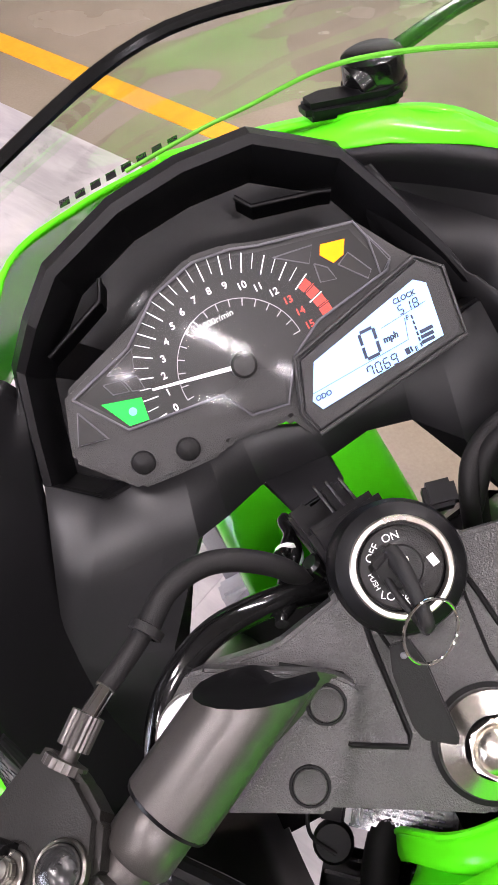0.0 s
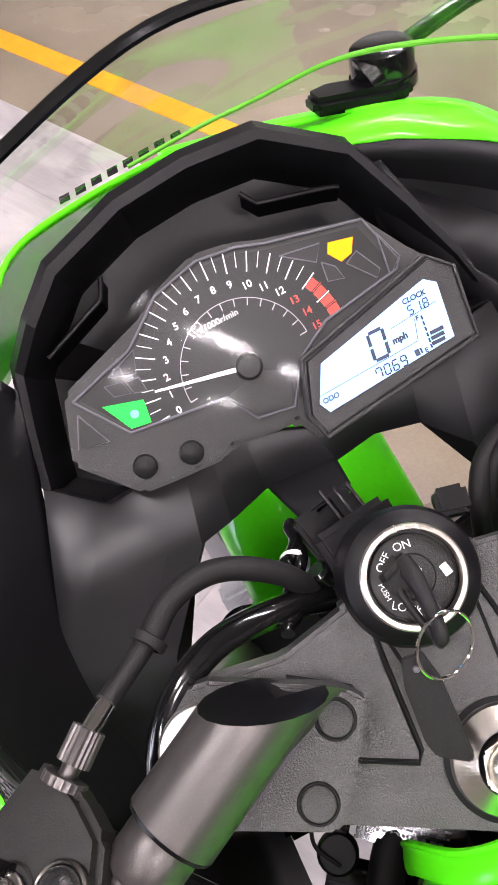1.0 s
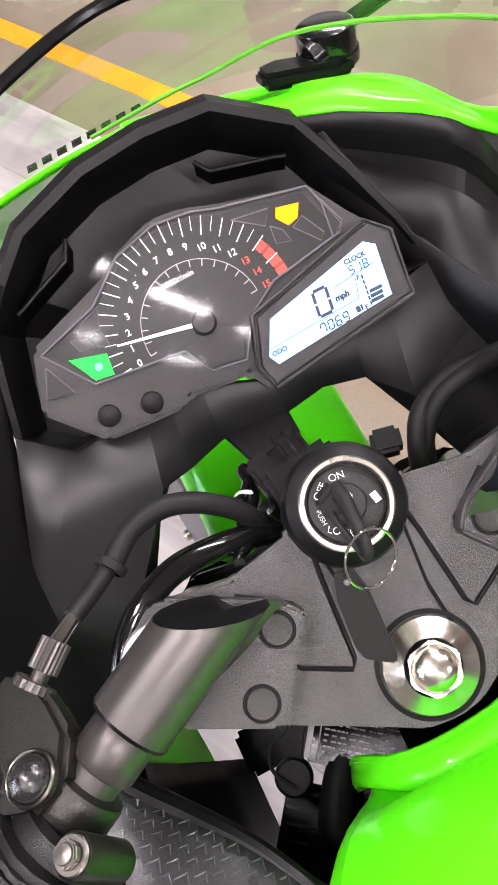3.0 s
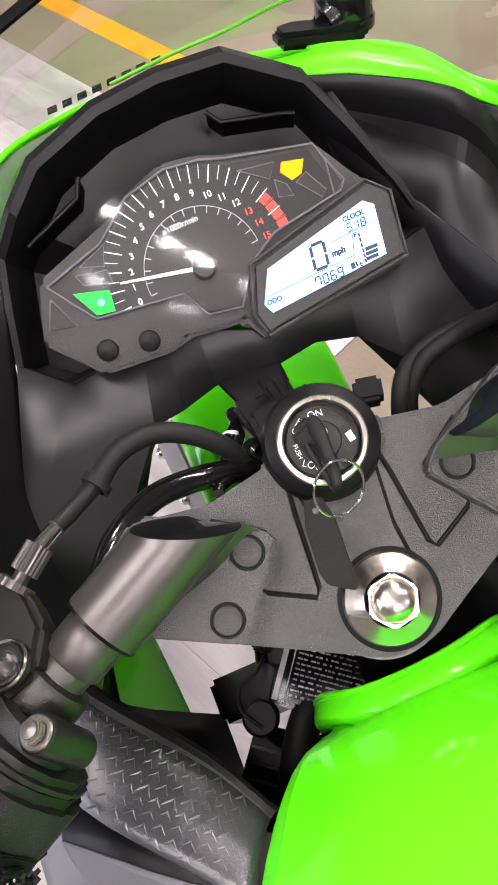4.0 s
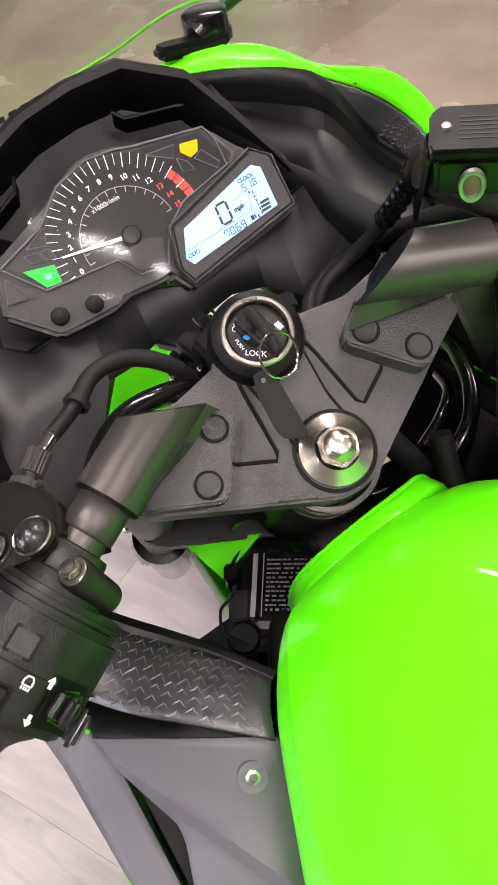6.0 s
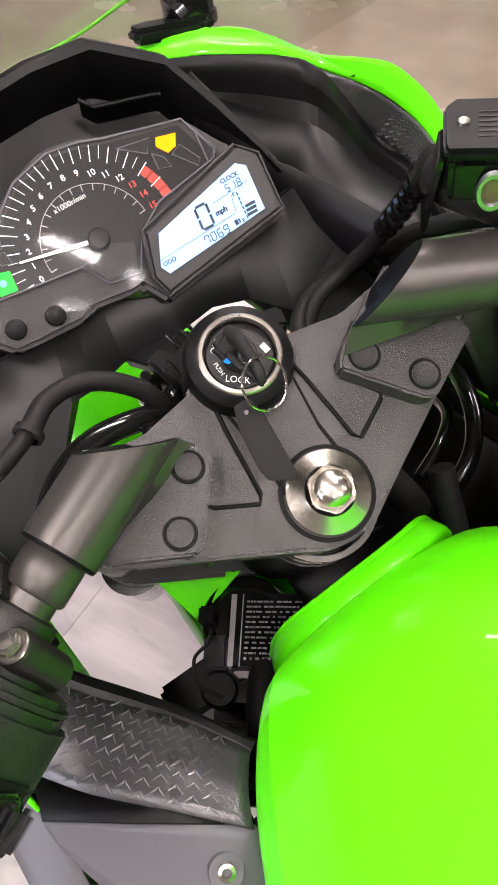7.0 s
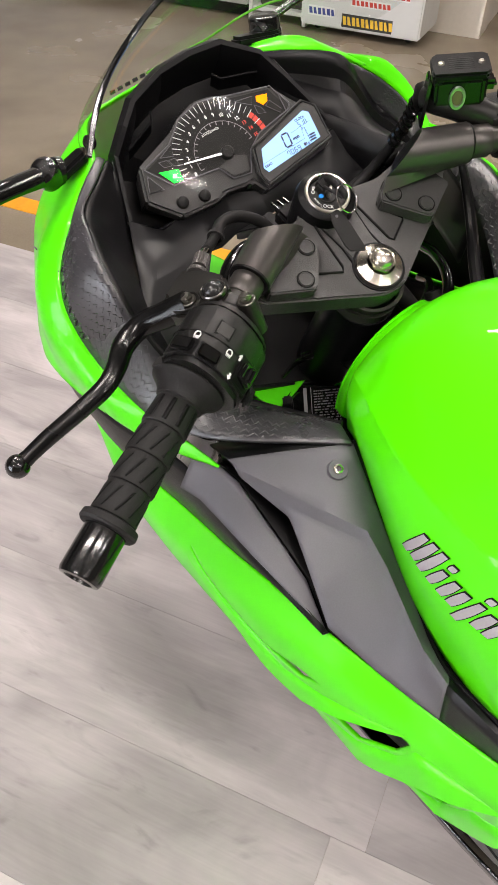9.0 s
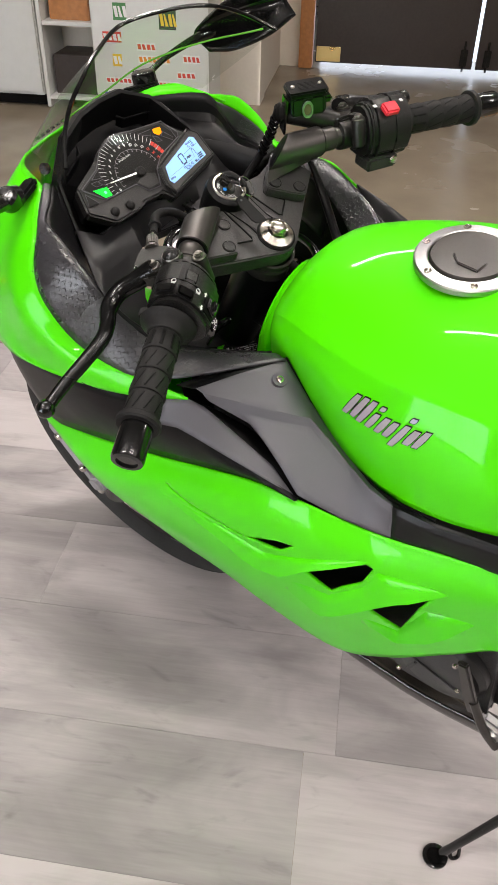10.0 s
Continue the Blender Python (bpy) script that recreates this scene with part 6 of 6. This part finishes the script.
part("radiator", box(.26, .035, .22, pose(0, .10, .48, 12, 0, 0), .004), BLACK, bike, "black radiator")
LB = frame_at((-.0395, .0315, .7055), (.79, -.61, 0), (.6, .79, .12))
lbl = part("relay_box", box(.062, .050, .030, LB @ pose(0, 0, -.015), .003), GLOSSY, bike, "black box with a printed data label")
rows = bmesh.new()
random.seed(3)
for i in range(12):
    x = -.020
    while x < .022:
        w = random.uniform(.0010, .0038)
        box(w, .0011 if i else .0016, .0004, LB @ pose(x + w / 2, -.018 + i * .0033, .0003), 0, rows)
        x += w + random.choice((.0006, .0008, .0022))
box(.0035, .046, .0006, LB @ pose(-.0285, 0, .0003), 0, rows)
box(.0007, .046, .0006, LB @ pose(-.0225, 0, .0003), 0, rows)
tagged(part("label_print", rows, SILVERP, lbl, "rows of tiny pale printed bars"), kind="stuff")
part("coolant_hose", sweep([(-.045, .03, .69), (-.064, .012, .695), (-.080, -.010, .688), (-.094, -.035, .665), (-.09, -.06, .61)], .0105, 14, 24), RUBBER, bike, "thick black coolant hose")
part("horn", lathe([(0, .012), (.022, .012), (.026, .008), (.029, .010), (.031, .006), (.031, -.004), (.02, -.012), (0, -.014)], frame_at((-.050, .060, .676), (1, 0, 0), (0, .96, .28)), 32), GLOSSY, bike, "round black horn")
# added sheet that blocks the pale floor behind the steering head
part("head_gap_sheet", surface([[(-.02, .045, .745), (.03, .045, .752), (.085, .045, .745)], [(-.02, .012, .730), (.03, .006, .745), (.085, .012, .735)], [(-.02, -.01, .68), (.03, -.012, .70), (.085, -.01, .69)]], 12, 6), BLACK, bike, "added black sheet that darkens the gap behind the steering head", .003)
for pts, r in (([(.168, .118, .735), (.160, .092, .742), (.146, .062, .742), (.124, .040, .735), (.09, .03, .72)], .0062), ([(.158, .112, .70), (.146, .086, .715), (.124, .068, .72), (.098, .058, .715)], .0045), ([(-.035, .080, .735), (-.012, .055, .752), (.015, .035, .758), (.05, .030, .745)], .0050), ([(-.052, .098, .705), (-.040, .085, .728), (-.020, .068, .735), (.0, .055, .728)], .0026)):
    cable("wiring_loom", pts, r, GLOSSY, "glossy black hose in the steering gap")
cable("thin_wire", [(-.072, .060, .700), (-.080, .048, .712), (-.092, .046, .708), (-.098, .034, .700), (-.090, .020, .694)], .0012, RUBBER, "thin black wire loop")
part("connector", join(box(.016, .022, .014, pose(-.078, .046, .694, 10, 0, -35), .002), box(.010, .012, .018, pose(-.070, .068, .700, 10, 0, -35), .0015)), BLACK, bike, "black plug connector")
part("loom_clip", lathe([(0, .004), (.010, .004), (.012, .001), (.012, -.004)], frame_at((-.089, .027, .690), (1, 0, 0), (0, .96, .28)), 20), BLACK, bike)
tray = part("frame_gusset", box(.052, .062, .018, pose(-.094, -.006, .652, 0, 0, -37), .004), BLACK, bike, "black ribbed block beside the frame")
for k in range(6):
    part("rib", box(.046, .0022, .006, pose(-.094, -.006, .652, 0, 0, -37) @ pose(0, -.024 + k * .0096, .011), .0006), GLOSSY, tray)
part("cowl_bracket", prism([(-.03, -.03), (.028, -.024), (.036, .012), (.004, .034), (-.034, .02)], -.0015, .0015, frame_at((-.052, .108, .700), (1, .1, .2), (-.1, .95, .3)), .0005), GREEN, bike, "green cowl bracket with a bolt")
part("bracket_bolt", lathe([(0, .004), (.004, .004), (.006, .001), (.009, .0008)], frame_at((-.052, .108, .7025), (1, .1, .2), (-.1, .95, .3)), 16), GLOSSY, bike)
for pts, r in (([(.09, .03, .77), (.08, .0, .73), (.06, -.03, .72)], .008), ([(.05, .05, .80), (.07, .03, .75), (.09, .05, .68)], .009)):
    cable("wiring_loom", pts, r, RUBBER, "black wiring loom")
part("inner_shield", surface([[(-.155, .03, .785), (-.13, .0, .775), (-.105, -.03, .77), (-.09, -.05, .775)], [(-.15, .02, .72), (-.125, -.01, .71), (-.10, -.04, .70), (-.085, -.06, .70)]], 12, 4), BLACK, bike, "black inner shield", .003)
part("inner_shield", surface([[(.155, .03, .785), (.13, .0, .775), (.105, -.03, .77), (.09, -.05, .775)], [(.15, .02, .72), (.125, -.01, .71), (.10, -.04, .70), (.085, -.06, .70)]], 12, 4), BLACK, bike, "black inner shield", .003)
fin_box = part("finned_cover", box(.030, .03, .006, pose(-.055, .0, .632, 10, 0, 0), .001), GLOSSY, bike, "black finned cover")
for k in range(5):
    part("fin", box(.028, .0022, .007, pose(-.055, -.011 + k * .0055, .637, 10, 0, 0)), ALU, fin_box)

# side vents in the lower cowl, below the crease; engine cover and side stand
CASE = material("dark_engine_paint", (0.030, 0.030, 0.031), 0.42, spec=0.45, grain=0.25, scale=700, bump=0.3, bump_scale=900, wear=0.08)
SIDE = Matrix(((0, 0, -1, 0), (1, 0, 0, 0), (0, 1, 0, 0), (0, 0, 0, 1)))
cover = part("engine_cover", join(lathe([(0, .012), (.046, .012), (.060, .008), (.066, 0), (.066, -.05)], frame_at((-.142, -.300, .400), (0, -1, 0), (0, 0, 1)), 40), prism([(-.225, .372), (-.292, .452), (-.338, .446), (-.346, .372), (-.300, .338), (-.250, .340)], .128, .152, SIDE, .006)), CASE, bike, "dark grey engine side cover")
part("cover_rib", join(box(.006, .070, .005, pose(-.153, -.300, .392, 22, 0, 0), .001), box(.006, .005, .036, pose(-.153, -.268, .378, 20, 0, 0), .001)), CASE, cover)
for y, z in ((-.250, .352), (-.334, .382), (-.326, .440), (-.290, .446)):
    part("cover_bolt", lathe([(0, .004), (.003, .004), (.0045, .001), (.0045, -.002)], pose(-.152, y, z, 0, -90, 0), 12), STEEL, cover)
part("foot_peg_bracket", prism([(-.332, .478), (-.345, .480), (-.364, .400), (-.366, .374), (-.354, .370), (-.346, .400)], .160, .168, SIDE, .002), SATIN, bike, "dark metal bracket beside the engine")
part("foot_peg_hanger", join(box(.016, .040, .030, pose(-.160, -.388, .352, 20, 0, 0), .005), lathe([(0, .012), (.008, .012), (.010, .008), (.010, -.01)], pose(-.160, -.392, .345, 0, -90, 0), 18)), ALU, bike, "pale cast foot-peg hanger")
part("belly_pan", surface([[(-.160, -.08, .350), (-.158, -.20, .332), (-.155, -.30, .318), (-.150, -.44, .335)], [(-.154, -.10, .325), (-.153, -.20, .300), (-.150, -.30, .284), (-.145, -.46, .300)], [(-.10, -.12, .28), (-.10, -.22, .26), (-.10, -.33, .25), (-.1, -.46, .26)]], 20, 8), GLOSSY, bike, "black belly pan", .003)
part("gear_lever", sweep([(-.165, -.36, .40), (-.172, -.38, .36), (-.172, -.40, .33)], .006, 12, 10), SATIN, bike, "gear lever")
stand = part("side_stand", sweep([(-.135, -.49, .27), (-.19, -.44, .17), (-.252, -.385, .068)], [.008, .007, .006], 14, 14), GLOSSY, bike, "black side stand")
part("stand_foot", lathe([(0, 0), (.0165, 0), (.0185, .003), (.0185, .0065), (.016, .008), (.0125, .007), (.0115, .003), (0, .003)], pose(-.262, -.378, .0605, 0, 13, 0), 28), GLOSSY, stand, "round stand foot")
part("stand_loop", sweep([(-.243, -.392, .075), (-.250, -.398, .066), (-.242, -.405, .064), (-.232, -.402, .078)], .003, 10, 14), GLOSSY, stand)

# ---- floor planks, laid along the showroom ----
PW, PL = .235, 1.22
starts = {-1: -.088, 0: -.14, 1: .457}
meshes = {}
for row in range(-7, 5):
    x0 = -.105 + row * PW
    s0 = starts.get(row, (row * .47 + .2) % PL)
    y = s0 - PL * 3
    while y < 3.6:
        lo, hi = max(y, -3.2 if row < 3 else 0.5), min(y + PL, 3.6)
        y += PL
        if hi - lo < .05:
            continue
        k = round(hi - lo, 3)
        if k not in meshes:
            b = box(PW - .0004, hi - lo - .0004, .006, Matrix(), .0004)
            me = bpy.data.meshes.new("plank")
            b.to_mesh(me)
            b.free()
            me.materials.append(PLANK)
            meshes[k] = me
        ob = new("plank", meshes[k])
        ob.parent = floor
        ob.matrix_basis = ROOM @ pose(x0 + PW / 2, (lo + hi) / 2, -.003)
